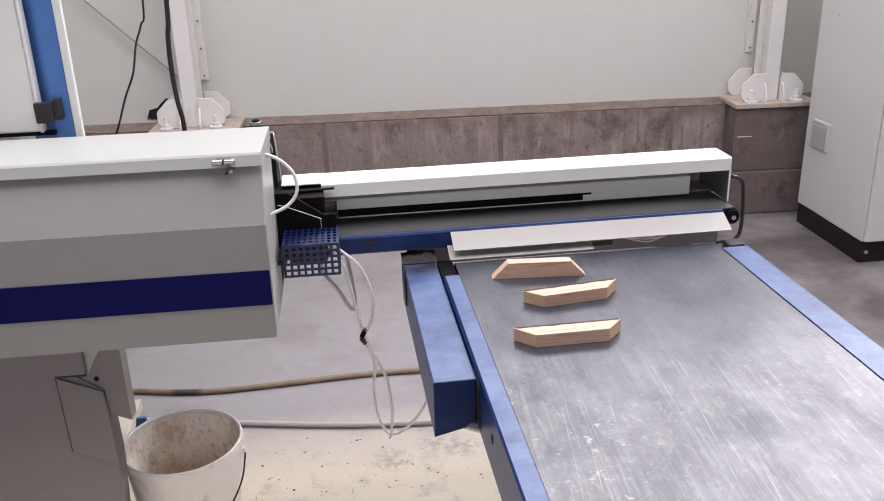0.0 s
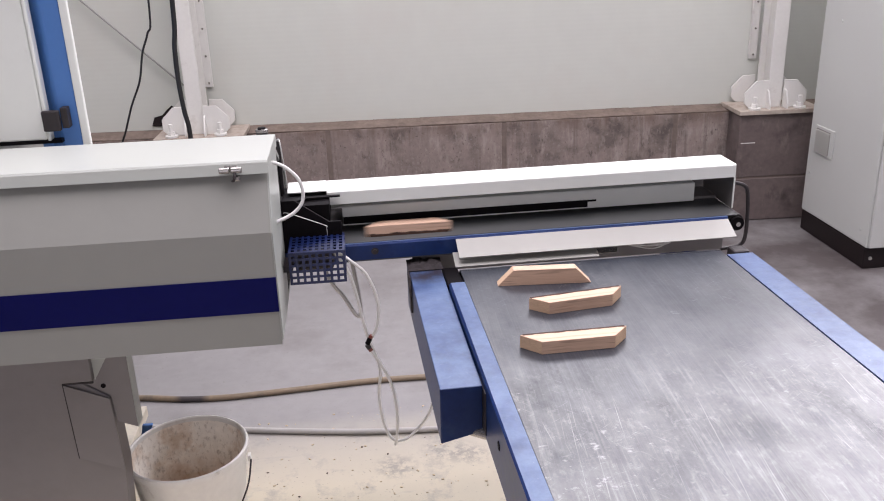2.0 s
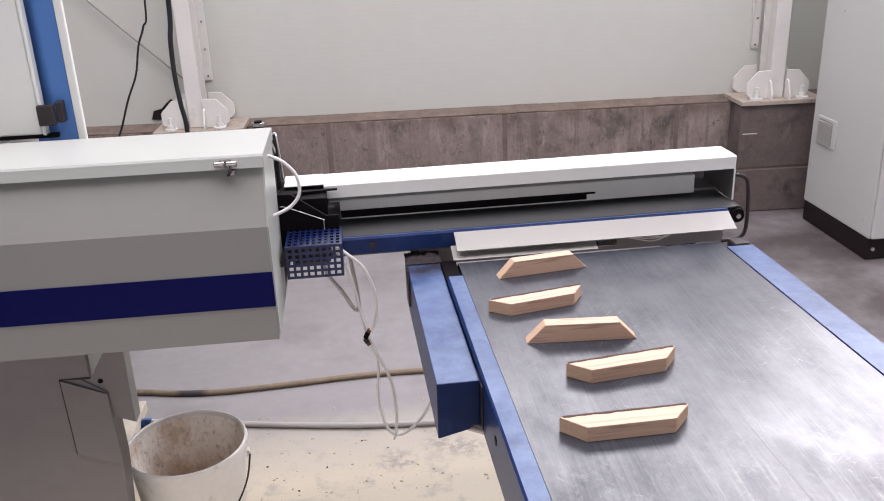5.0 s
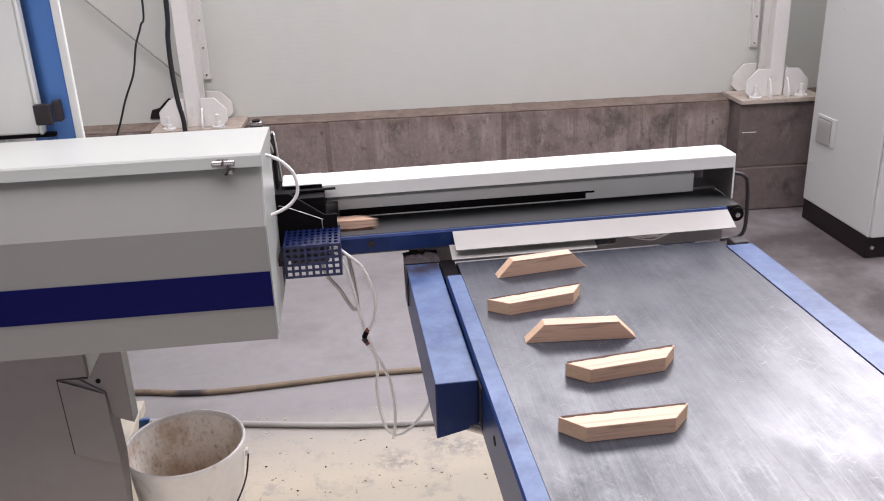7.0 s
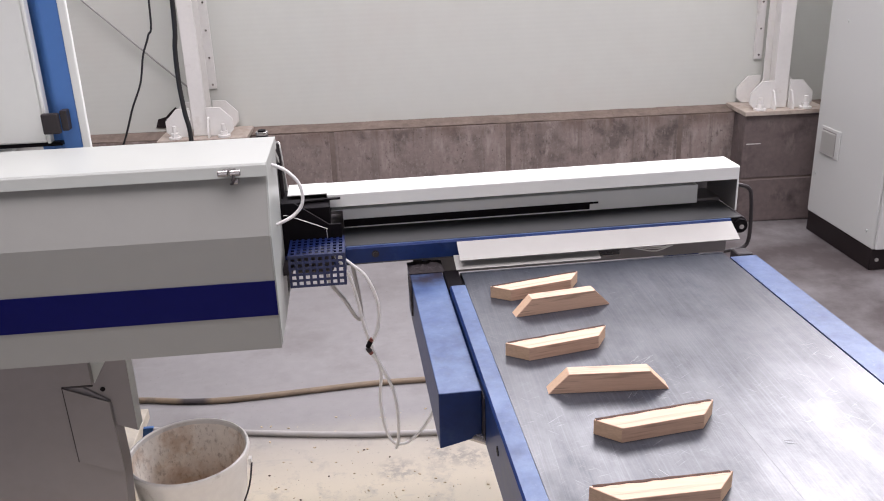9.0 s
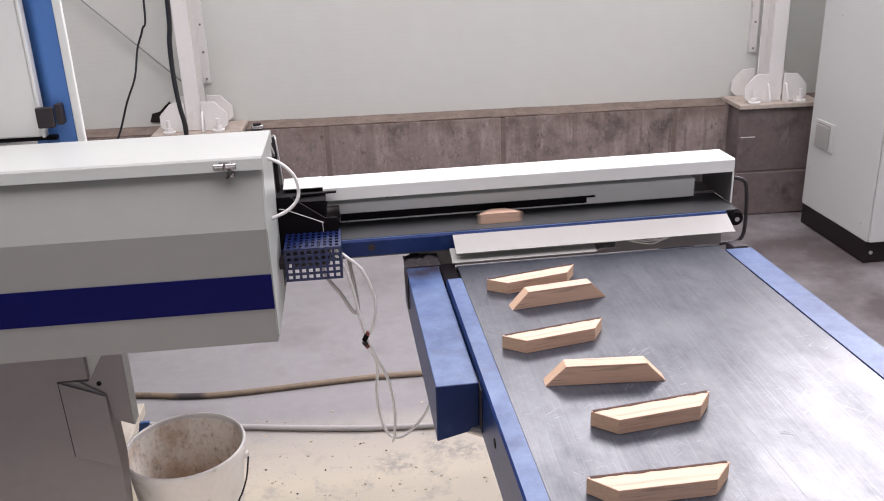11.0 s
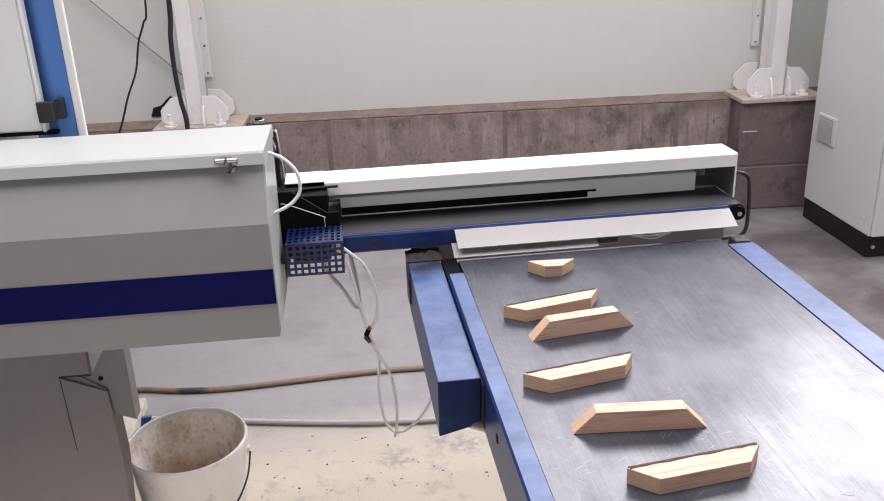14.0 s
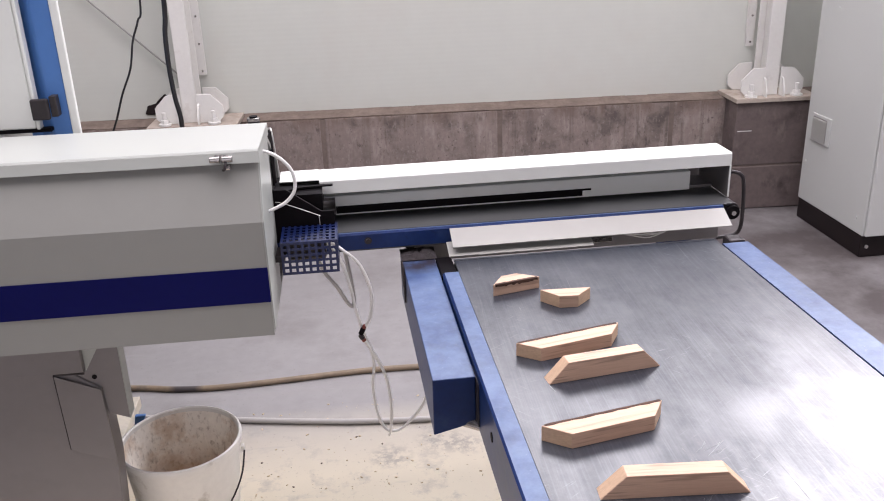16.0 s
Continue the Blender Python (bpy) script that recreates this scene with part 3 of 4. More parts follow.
gap = tagged(part("wall_flashing", prism([(-0.655, 0.592), (-0.60, 0.587), (-0.592, 0.60), (-0.60, 0.63), (-0.575, 0.648), (-0.54, 0.65), (-0.532, 0.668), (-0.548, 0.69), (-0.575, 0.668), (-0.60, 0.643), (-0.64, 0.633)], -0.006, -0.002, "y"), PLINTH),
             "torn dark opening in the panel beside the column foot", "flashing", kind="structure")
gap.matrix_world = WALL


# ---- switch cabinet ----
def switch_cabinet():
    cab = thing("switch_cabinet", "tall pale grey steel switch cabinet on a black plinth", "cabinet")
    x0, x1, y0, y1 = 2.283, 3.083, 3.275, 3.856
    part("plinth", box((x0 + 0.003, y0 + 0.012, 0.001), (x1, y1 - 0.006, 0.1005), 0.004), PLINTH, cab, "black steel plinth")
    body = part("body", box((x0, y0 + 0.003, 0.101), (x1, y1, 2.0), 0.006), CAB, cab)
    door = part("door", box((x0 + 0.004, y0 - 0.018, 0.107), (x1 - 0.004, y0 - 0.001, 1.995), 0.004), CAB, cab)
    part("seal", box((x0 + 0.008, y0 - 0.001, 0.11), (x1 - 0.008, y0 + 0.0028, 1.99)), BLACK, cab, "black rubber door seal")
    part("handle", box((x1 - 0.06, y0 - 0.04, 1.0), (x1 - 0.035, y0 - 0.0185, 1.16), 0.006), BLACK, door)
    vent = part("vent", box((x0 - 0.007, 3.632, 0.408), (x0 - 0.0005, 3.795, 0.542), 0.003), CAB, cab, "slotted grey plastic vent grille")
    for k in range(11):
        z = 0.420 + k * 0.0099
        part("slat", prism([(x0 - 0.0075, z), (x0 - 0.013, z - 0.003), (x0 - 0.0075, z + 0.005)], 3.664, 3.787, "y"), CHUTE, vent)
        part("slot", box((x0 - 0.0078, 3.664, z + 0.0045), (x0 - 0.0072, 3.787, z + 0.0088)), SHADED_GREY, vent)
    for y, z in ((3.34, 0.17), (3.82, 0.30), (3.70, 1.03), (3.33, 1.06)):
        part("screw", cyl((x0, y, z), (x0 - 0.004, y, z), 0.006, 12), CAB, cab)
    part("screw", cyl((x0 + 0.032, y0 + 0.012, 0.05), (x0 + 0.032, y0 + 0.006, 0.05), 0.008, 12), ZINC, cab)
    cab.matrix_world = pose(x0 - 0.002, y1, 0, 0, 0, -1.57) @ pose(-x0, -y1, 0)
    return cab


switch_cabinet()


# ---- saw with its housing ----
BOXM = Matrix.Translation((-0.148, 1.65, 0)) @ Matrix.Rotation(radians(-1.2), 4, "Z") @ Matrix.Translation((0.148, -1.65, 0))


def crosscut_saw():
    saw = thing("crosscut_saw", "light grey crosscut saw with a navy stripe and blue guard", "saw")
    X, L = -0.148, -2.0
    shell = [(1.65, 0.686), (1.65, 0.934), (1.7005, 1.0515), (1.925, 1.043), (2.13, 0.934), (2.13, 0.686)]
    bm = sheet(shell, L, X, -0.012)
    housing = part("housing", bm, PAINT, saw)
    part("floor_sheet", box((L, 1.664, 0.686), (X, 2.116, 0.696), 0.001), PAINT, housing)
    # end plate in the paler grey, for the side light falling on it
    part("end_plate", prism([(1.6515, 0.6975), (1.6515, 0.933), (1.7015, 1.0510), (1.90, 1.0425), (1.885, 0.90), (1.865, 0.6975)], X + 0.0002, X + 0.0032), LID_AND_LIT, housing)
    part("stripe", box((L, 1.6482, 0.762), (X + 0.0006, 1.6498, 0.838)), NAVY, housing, "navy painted stripe")
    lid = part("lid", sheet([(1.6855, 1.0465), (1.6925, 1.0675), (1.696, 1.0715), (1.926, 1.0700), (1.930, 1.066), (1.930, 1.041)], L, X + 0.0035, -0.003), LID_AND_LIT, saw, "hinged pale grey sheet lid")
    part("lid_end", prism([(1.6955, 1.0520), (1.6955, 1.0678), (1.927, 1.0662), (1.927, 1.0435)], X + 0.0004, X + 0.0036), LID_AND_LIT, lid)
    # over-centre latch at the lid
    latch = part("latch", box((-0.229, 1.6815, 1.0555), (-0.203, 1.6905, 1.0655), 0.002), STEEL, saw, "chromed toggle latch")
    part("barrel", cyl((-0.238, 1.678, 1.0585), (-0.218, 1.678, 1.0585), 0.0062, 16, None, None, 0.0015), STEEL, latch)
    part("barrel", cyl((-0.215, 1.678, 1.0585), (-0.194, 1.678, 1.0585), 0.0062, 16, None, None, 0.0015), STEEL, latch)
    part("hook", tube([(-0.207, 1.676, 1.0545), (-0.208, 1.670, 1.0465), (-0.210, 1.670, 1.0395), (-0.214, 1.678, 1.0365)], 0.0026, 8, 4), DARK, latch)
    part("catch", box((-0.214, 1.682, 1.035), (-0.200, 1.6935, 1.045), 0.002), STEEL, latch)

    # perforated blue guard over the exit
    guard = part("guard", box((-0.150, 1.800, 0.786), (-0.1245, 1.86, 0.80), 0.001), DARK, saw, "dark guard bracket")
    guard_box(saw)
    # blackened inner works beside the exit
    bm = prism([(1.915, 0.862), (1.915, 0.902), (1.955, 0.907), (2.05, 0.907), (2.09, 0.862)], X + 0.001, -0.037)
    part("exit_hood", bm, BLACK, saw, "black exit hood")
    part("top_plate", prism([(-0.147, 1.90), (-0.147, 1.956), (-0.012, 1.956), (-0.012, 1.948), (-0.09, 1.94)], 0.9085, 0.9120, "z"), BLACK, saw)
    part("bracket", prism([(-0.150, 0.80), (-0.150, 0.925), (-0.115, 0.925), (-0.04, 0.87), (-0.012, 0.87), (-0.012, 0.80)], 1.885, 1.893, "y", 0.001), BLACK, saw)
    # black plate put in as the shade below the exit
    part("exit_shadow_plate", box((-0.152, 1.87, 0.70), (-0.1485, 2.10, 0.80), 0.001), BLACK, saw, "black plate standing in for shade at the exit")
    part("rod", tube([(-0.14, 1.88, 0.899), (-0.132, 1.879, 0.899), (-0.106, 1.876, 0.890), (-0.048, 1.872, 0.866), (-0.046, 1.872, 0.862), (-0.045, 1.872, 0.842)], 0.0009, 6, 3), ZINC, saw)
    part("side_strut", box((-0.153, 2.004, 0.90), (-0.143, 2.012, 1.035), 0.002), DARK, saw)
    part("side_rod", tube([(-0.150, 1.995, 1.040), (-0.144, 1.99, 1.042), (-0.140, 1.98, 1.028), (-0.131, 1.955, 0.935)], 0.0017, 6, 4), ZINC, saw)
    bm = cyl((-0.187, 2.06, 0.95), (-0.187, 2.06, 1.046), 0.0145, 20, None, None, 0.003)
    knob = part("adjuster_knob", bm, DARK, saw, "dark knurled adjuster knob")
    part("ring", cyl((-0.187, 2.06, 1.0462), (-0.187, 2.06, 1.054), 0.0152, 24, None, None, 0.002), STEEL, knob, "bright steel ring")
    part("cap", cyl((-0.187, 2.06, 1.0542), (-0.187, 2.06, 1.0575), 0.0095, 16), BLACK, knob)
    # upper cabinet with its door, blue recess and white post
    part("upper_cabinet", box((-2.0, 2.20, 1.02), (-0.78, 2.70, 2.2), 0.004), PAINT, saw)
    door = part("upper_door", box((-2.0, 2.010, 1.066), (-0.6605, 2.035, 2.18), 0.004), WHITE, saw, "grey sheet steel cabinet door")
    part("door_edge", box((-0.660, 2.008, 1.064), (-0.6515, 2.034, 2.18), 0.003), WHITE, door)
    part("door_seal", box((-2.0, 2.012, 1.0575), (-0.63, 2.034, 1.0655)), BLACK, door, "black rubber door seal")
    part("blue_post", prism([(-0.690, 2.06), (-0.664, 2.06), (-0.636, 2.033), (-0.630, 2.030), (-0.5905, 2.030), (-0.5905, 2.042), (-0.665, 2.20), (-0.700, 2.20)], 1.015, 2.2, "z", 0.002), POST_BLUE, saw, "blue painted folded post")
    part("white_post", box((-0.590, 2.026, 1.012), (-0.572, 2.040, 2.2), 0.003), WHITE, saw, "white painted edge post")
    hinge = part("hinge", box((-0.659, 1.992, 1.088), (-0.622, 2.0075, 1.134), 0.003), DARK, saw, "dark steel door hinge")
    part("hinge_leaf", box((-0.621, 2.004, 1.092), (-0.606, 2.0295, 1.138), 0.002), DARK, hinge)
    # machine stand, its grey darkened for the shade below the housing
    part("stand_frame", box((-2.0, 2.14, 0.001), (-0.80, 2.66, 1.018), 0.004), PAINT, saw)
    part("stand", prism([(-2.0, 0.001), (-0.562, 0.001), (-0.537, 0.364), (-0.5415, 0.547), (-0.600, 0.590), (-0.600, 0.6855), (-2.0, 0.6855)], 1.735, 1.795, "y", 0.004), SHADED_GREY, saw, "grey sheet steel stand")
    part("stand_cap", prism([(-2.0, 0.600), (-0.5655, 0.600), (-0.5655, 0.6855), (-2.0, 0.6855)], 1.715, 1.7345, "y", 0.001), SHADED_GREY, saw)
    # lit end of the cap, drawn as a paler piece
    part("cap_end", prism([(-0.5655, 0.6855), (-0.5655, 0.5935), (-0.533, 0.648), (-0.531, 0.6855)], 1.7315, 1.7370, "y"), LID_AND_LIT, saw, "bent sheet end paled for the light on it")
    panel = part("access_panel", prism([(-0.633, 0.588), (-0.541, 0.547), (-0.5355, 0.364), (-0.6295, 0.401)], 1.7285, 1.7335, "y", 0.0007), SHADED_GREY, saw, "grey riveted access panel")
    part("panel_recess", prism([(-0.6335, 0.5925), (-0.570, 0.590), (-0.570, 0.5870), (-0.632, 0.5885)], 1.7300, 1.7345, "y"), DARK, panel, "dark gap above the access panel")
    part("panel_gap", prism([(-0.6355, 0.590), (-0.6332, 0.588), (-0.6297, 0.401), (-0.632, 0.401)], 1.7300, 1.7345, "y"), DARK, panel)
    gus = part("gusset", prism([(-0.5985, 0.592), (-0.5985, 0.602), (-0.568, 0.594), (-0.534, 0.650), (-0.532, 0.684), (-0.494, 0.684), (-0.4945, 0.466), (-0.5365, 0.484), (-0.5405, 0.5485)], 1.7375, 1.747, "y", 0.001), SHADED_GREY, saw, "grey bent gusset plate")
    # side light on the flange is put into its pale colour
    part("flange", prism([(-0.4935, 0.684), (-0.4915, 0.684), (-0.4920, 0.466), (-0.4940, 0.466)], 1.7375, 1.775, "y"), LID_AND_LIT, gus, "bent flange paled for the side light")
    part("foot_shelf", box((-0.80, 1.797, 0.165), (-0.628, 2.30, 0.198), 0.003), DUSTY_LIT, saw, "dusty foot shelf paled for sky light")
    part("hole", cyl((-0.552, 1.7374, 0.576), (-0.552, 1.7360, 0.576), 0.0055, 16), BLACK, gus)
    part("blue_tag", box((-0.540, 1.748, 0.650), (-0.493, 1.756, 0.6855), 0.001), POST_BLUE, saw, "blue painted frame corner")
    part("blue_foot", prism([(-0.603, 0.185), (-0.590, 0.258), (-0.562, 0.258), (-0.588, 0.185)], 2.088, 2.10, "y", 0.002), POST_BLUE, saw, "blue painted foot plate")
    saw.matrix_world = BOXM
    return saw


def guard_box(saw):
    """Perforated blue sheet guard: front, top and side panels with square holes."""
    x0, x1, y0, y1, z0, z1 = -0.1305, -0.0070, 1.780, 1.894, 0.7635, 0.8385
    def perforated(origin, u, v, n, m, bu, bv):
        """One sheet with n by m rectangular holes between bars bu and bv wide."""
        bm, o, u, v = bmesh.new(), Vector(origin), Vector(u), Vector(v)
        def cuts(length, count, bar):
            pitch = (length - bar) / count
            return [c for i in range(count + 1) for c in (i * pitch, i * pitch + bar)]
        cu, cv = cuts(u.length, n, bu), cuts(v.length, m, bv)
        un, vn = u.normalized(), v.normalized()
        vert = {}
        def at(i, j):
            if (i, j) not in vert:
                vert[i, j] = bm.verts.new(o + un * cu[i] + vn * cv[j])
            return vert[i, j]
        for i in range(len(cu) - 1):
            for j in range(len(cv) - 1):
                if not (i % 2 and j % 2):
                    bm.faces.new((at(i, j), at(i + 1, j), at(i + 1, j + 1), at(i, j + 1)))
        faces, low = bm.faces[:], {}
        nrm = un.cross(vn) * -0.0018
        for w in bm.verts[:]:
            low[w] = bm.verts.new(w.co + nrm)
        rims = [(e.verts[0], e.verts[1]) for e in bm.edges if len(e.link_faces) == 1]
        for f in faces:
            bm.faces.new([low[w] for w in reversed(f.verts[:])])
        for a, b in rims:
            bm.faces.new((a, b, low[b], low[a]))
        return bm
    part("guard_front", perforated((x0, y0, z0), (x1 - x0, 0, 0), (0, 0, z1 - z0), 8, 5, 0.0058, 0.0056), GUARD, saw, "blue perforated sheet guard")
    part("guard_top", perforated((x0, y0 + 0.0025, z1), (x1 - x0, 0, 0), (0, y1 - y0, 0), 9, 6, 0.0056, 0.0062), GUARD, saw, "blue perforated sheet guard")
    part("guard_side", perforated((x1, y0 + 0.0025, z0), (0, y1 - y0, 0), (0, 0, z1 - z0 - 0.003), 6, 5, 0.0055, 0.0056), GUARD, saw, "blue perforated sheet guard")
    # added sheet, keeps the bright floor from showing through the holes
    part("guard_back", box((x0 + 0.004, y1 - 0.004, z0 + 0.030), (x1 - 0.004, y1 - 0.002, z1 - 0.003), 0.0005), GUARD, saw, "dark blue sheet added to darken the guard's inside")
    part("guard_motor", box((-0.118, 1.812, 0.782), (-0.034, 1.875, 0.828), 0.006), DARK, saw, "dark sensor block behind the guard")


crosscut_saw()


# ---- outfeed conveyor ----
def outfeed_conveyor():
    con = thing("outfeed_conveyor", "blue framed outfeed belt conveyor with a white hood", "conveyor")
    xe = 0.962
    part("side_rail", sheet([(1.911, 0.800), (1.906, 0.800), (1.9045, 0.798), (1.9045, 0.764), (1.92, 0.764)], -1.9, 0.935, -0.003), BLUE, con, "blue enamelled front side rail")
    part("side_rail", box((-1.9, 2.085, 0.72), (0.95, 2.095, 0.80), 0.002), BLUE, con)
    belt = part("belt", box((-1.9, 1.912, 0.801), (xe, 2.083, 0.8045), 0.001), BELT2, con, "dark smooth conveyor belt")
    part("belt_return", box((-1.9, 1.914, 0.755), (xe, 2.083, 0.758)), BELT2, con)
    part("roller", cyl((xe, 1.916, 0.7815), (xe, 2.083, 0.7815), 0.0225, 28, None, None, 0.002), DARK, con, "dark end roller")
    bm = cyl((xe, 1.904, 0.7815), (xe, 1.9155, 0.7815), 0.017, 24)
    part("bearing", bm, BLACK, con)
    part("axle", cyl((xe, 1.899, 0.7815), (xe, 1.904, 0.7815), 0.006, 12), STEEL, con)
    part("bed", box((-1.9, 1.93, 0.762), (0.93, 2.08, 0.7995)), DARK, con)
    bolt(con, (0.066, 1.9044, 0.783), (0, -1, 0), 0.006, "bolt", DARK)
    # hood over the pusher
    hood = part("hood", sheet([(1.958, 0.886), (1.958, 0.916), (1.961, 0.919), (2.052, 0.919), (2.056, 0.915), (2.135, 0.865)], -0.036, 0.972, -0.003), WHITE, con, "white folded sheet hood")
    part("hood_end", box((-0.128, 1.968, 0.9162), (-0.0365, 2.056, 0.9192), 0.001), WHITE, hood)
    # inner sheets darkened for shade under the hood, lit plate edge left white
    part("hood_side", prism([(1.961, 0.8050), (1.961, 0.9155), (2.054, 0.9155), (2.133, 0.860), (2.133, 0.8050)], 0.969, 0.9722), SHADED_GREY, hood, "stained end plate darkened for shade under the hood")
    part("hood_edge", box((0.9688, 1.9575, 0.8050), (0.9726, 1.9607, 0.886), 0.0005), WHITE, hood)
    part("back_plate", box((-0.13, 2.137, 0.765), (0.972, 2.142, 0.870), 0.001), SHADED_GREY, con)
    part("back_strip", box((-0.13, 2.048, 0.8048), (0.9680, 2.136, 0.812), 0.001), SHADED_GREY, con, "dark strip behind the belt")
    part("back_ledge", box((-0.13, 2.0838, 0.78), (0.9685, 2.1365, 0.8035), 0.001), DARK, con)
    # pusher bar that throws the blocks off the belt
    pusher = part("pusher", sheet([(2.016, 0.8125), (2.016, 0.858), (2.018, 0.860), (2.115, 0.860)], -0.003, 0.893, -0.003), WHITE, con, "white folded pusher bar with a black strip")
    part("pusher_tongue", box((-0.060, 2.016, 0.8575), (-0.0031, 2.110, 0.8598), 0.0005), WHITE, pusher)
    part("strip", prism([(-0.002, 0.8165), (-0.002, 0.8345), (0.634, 0.8345), (0.634, 0.8300), (0.612, 0.8300), (0.612, 0.8165)], 2.0132, 2.0158, "y"), BLACK, pusher, "black rubber strip")
    part("end_cap", box((0.8895, 2.019, 0.8130), (0.8928, 2.115, 0.8572)), WHITE, pusher)
    for x in (0.115, 0.715):
        part("screw", cyl((x, 2.045, 0.860), (x, 2.045, 0.8615), 0.006, 12), DARK, pusher)
    part("guide", box((0.0, 2.12, 0.80), (0.90, 2.134, 0.885), 0.001), SHADED_GREY, con)
    # sloping chute plate, its lower plate and wiring
    part("chute", sheet([(1.900, 0.7985), (1.846, 0.7715)], 0.258, 0.934, 0.0025), CHUTE, con, "pale grey sloping chute plate")
    part("lower_plate", sheet([(1.890, 0.7690), (1.842, 0.7510)], 0.248, 0.592, 0.0025), CHUTE, con)
    part("lower_bracket", box((0.592, 1.895, 0.735), (0.655, 1.90, 0.765), 0.001), STEEL, con)
    part("underframe", box((0.18, 1.95, 0.70), (0.95, 1.97, 0.76), 0.002), SHADED_GREY, con)
    for k in range(5):
        z = 0.748 + 0.003 * k
        part("wire", tube([(0.66, 1.93, z), (0.70, 1.905, z - 0.004), (0.75 + 0.01 * k, 1.90, z - 0.012 + 0.004 * (k % 3)), (0.80, 1.902, z + 0.004), (0.86, 1.925, z - 0.003 * (k % 2))], 0.0017, 6, 4), HOSE_W, con)
    # bent bar handle at the far end and the conveyor's legs
    part("bar_handle", tube([(0.972, 1.99, 0.862), (0.99, 1.98, 0.862), (1.008, 1.975, 0.855), (1.016, 1.972, 0.835), (1.020, 1.97, 0.76), (1.018, 1.97, 0.715), (1.006, 1.97, 0.698), (0.985, 1.97, 0.694), (0.955, 1.965, 0.694)], 0.005, 8, 4), DARK, con, "dark bent bar handle")
    for x in (0.85,):
        for y in (1.99, 2.09):
            part("leg", box((x, y - 0.02, 0.001), (x + 0.04, y + 0.02, 0.76), 0.003), BLUE, con)
    part("crossbar", box((0.16, 1.985, 0.70), (0.89, 1.993, 0.755), 0.002), DARK, con)
    return con, pusher


conveyor, pusher = outfeed_conveyor()


# ---- cross belt table ----
FRONT, BACK, RUN = 0.12, 1.818, 0.79    # the belt's two rollers, and more than it runs in all
belt_pieces = []


def belt_table():
    tab = thing("belt_table", "blue framed cross belt table with a scratched dark belt", "conveyor table")
    # the belt runs in rigid pieces: one long piece that stays on the flat, narrow strips that round the two rollers
    sheet_ = part("belt", box((0.256, FRONT + RUN, 0.744), (0.8815, BACK, 0.750)), BELT, tab, "dark scratched rubber belt")
    belt_pieces.append((sheet_, 0.5 * (FRONT + RUN + BACK)))
    for lo, count, w in ((FRONT, 30, RUN / 30), (BACK, 54, RUN / 54)):
        for k in range(count):
            y = lo + k * w
            belt_pieces.append((part("belt_strip", box((0.256, y, 0.7445), (0.8815, y + w, 0.750)), BELT, tab), y + w / 2))
    part("seam", box((0.5968, FRONT + RUN, 0.7496), (0.5972, BACK, 0.7502)), BELT2, sheet_, "thin dark belt seam")
    part("belt_return", box((0.256, FRONT, 0.684), (0.8815, BACK - 0.01, 0.687)), BELT2, tab)
    for y in (FRONT, BACK):
        part("roller", cyl((0.258, y, 0.7205), (0.880, y, 0.7205), 0.0232, 32), DARK, tab)
    part("axle", cyl((0.222, 1.818, 0.7205), (0.95, 1.818, 0.7205), 0.011, 16), DARK, tab)
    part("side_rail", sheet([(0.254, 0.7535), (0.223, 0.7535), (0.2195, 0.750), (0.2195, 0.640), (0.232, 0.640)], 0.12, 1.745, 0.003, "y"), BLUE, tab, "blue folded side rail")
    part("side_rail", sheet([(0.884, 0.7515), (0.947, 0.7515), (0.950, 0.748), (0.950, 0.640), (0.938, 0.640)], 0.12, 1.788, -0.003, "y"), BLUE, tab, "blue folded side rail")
    part("slide_bed", box((0.26, 0.13, 0.70), (0.878, 1.78, 0.7435)), DARK, tab)
    part("hole", cyl((0.2194, 1.176, 0.704), (0.2185, 1.176, 0.704), 0.0085, 16), BLACK, tab)
    part("bearing", box((0.905, 1.795, 0.728), (0.945, 1.835, 0.754), 0.005), DARK, tab, "dark steel bearing block")
    part("bearing", box((0.2180, 1.750, 0.650), (0.2545, 1.862, 0.7435), 0.003), BLACK, tab, "black bearing plate")
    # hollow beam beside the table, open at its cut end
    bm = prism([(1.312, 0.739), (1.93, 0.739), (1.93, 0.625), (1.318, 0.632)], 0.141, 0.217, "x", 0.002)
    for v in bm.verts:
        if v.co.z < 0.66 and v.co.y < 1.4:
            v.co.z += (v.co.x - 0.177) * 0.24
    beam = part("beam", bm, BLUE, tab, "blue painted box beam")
    part("pipe_stub", cyl((0.20, 1.33, 0.637), (0.228, 1.30, 0.642), 0.009, 16), STEEL, beam, "short steel pipe stub")
    part("bracket", box((0.2172, 1.29, 0.65), (0.2192, 1.36, 0.735), 0.0005), DARK, beam)
    for x in (0.52, 0.86):
        for y in (0.22, 1.50):
            part("leg", box((x - 0.02, y - 0.025, 0.001), (x + 0.02, y + 0.025, 0.6415), 0.003), BLUE, tab)
    for y in (0.22, 1.50):
        part("crossbar", box((0.236, y - 0.02, 0.642), (0.936, y + 0.02, 0.683), 0.003), BLUE, tab)
    return tab


belt_table()

# rag stuffed on the beam under the conveyor
bm = bmesh.new()
bmesh.ops.create_grid(bm, x_segments=22, y_segments=12, size=0.5)
for v in bm.verts:
    a, b = v.co.x, v.co.y
    v.co = Vector((0.181 + a * 0.082, 1.898 + b * 0.075, 0.7405 + 0.010 * (1 - (2 * a) ** 6) * (1 - (2 * b) ** 6) * (0.4 + noise.noise(Vector((a * 7, b * 7, 2))))))
    v.co.z = max(v.co.z, 0.7402)
bmesh.ops.solidify(bm, geom=bm.faces[:], thickness=-0.0012)
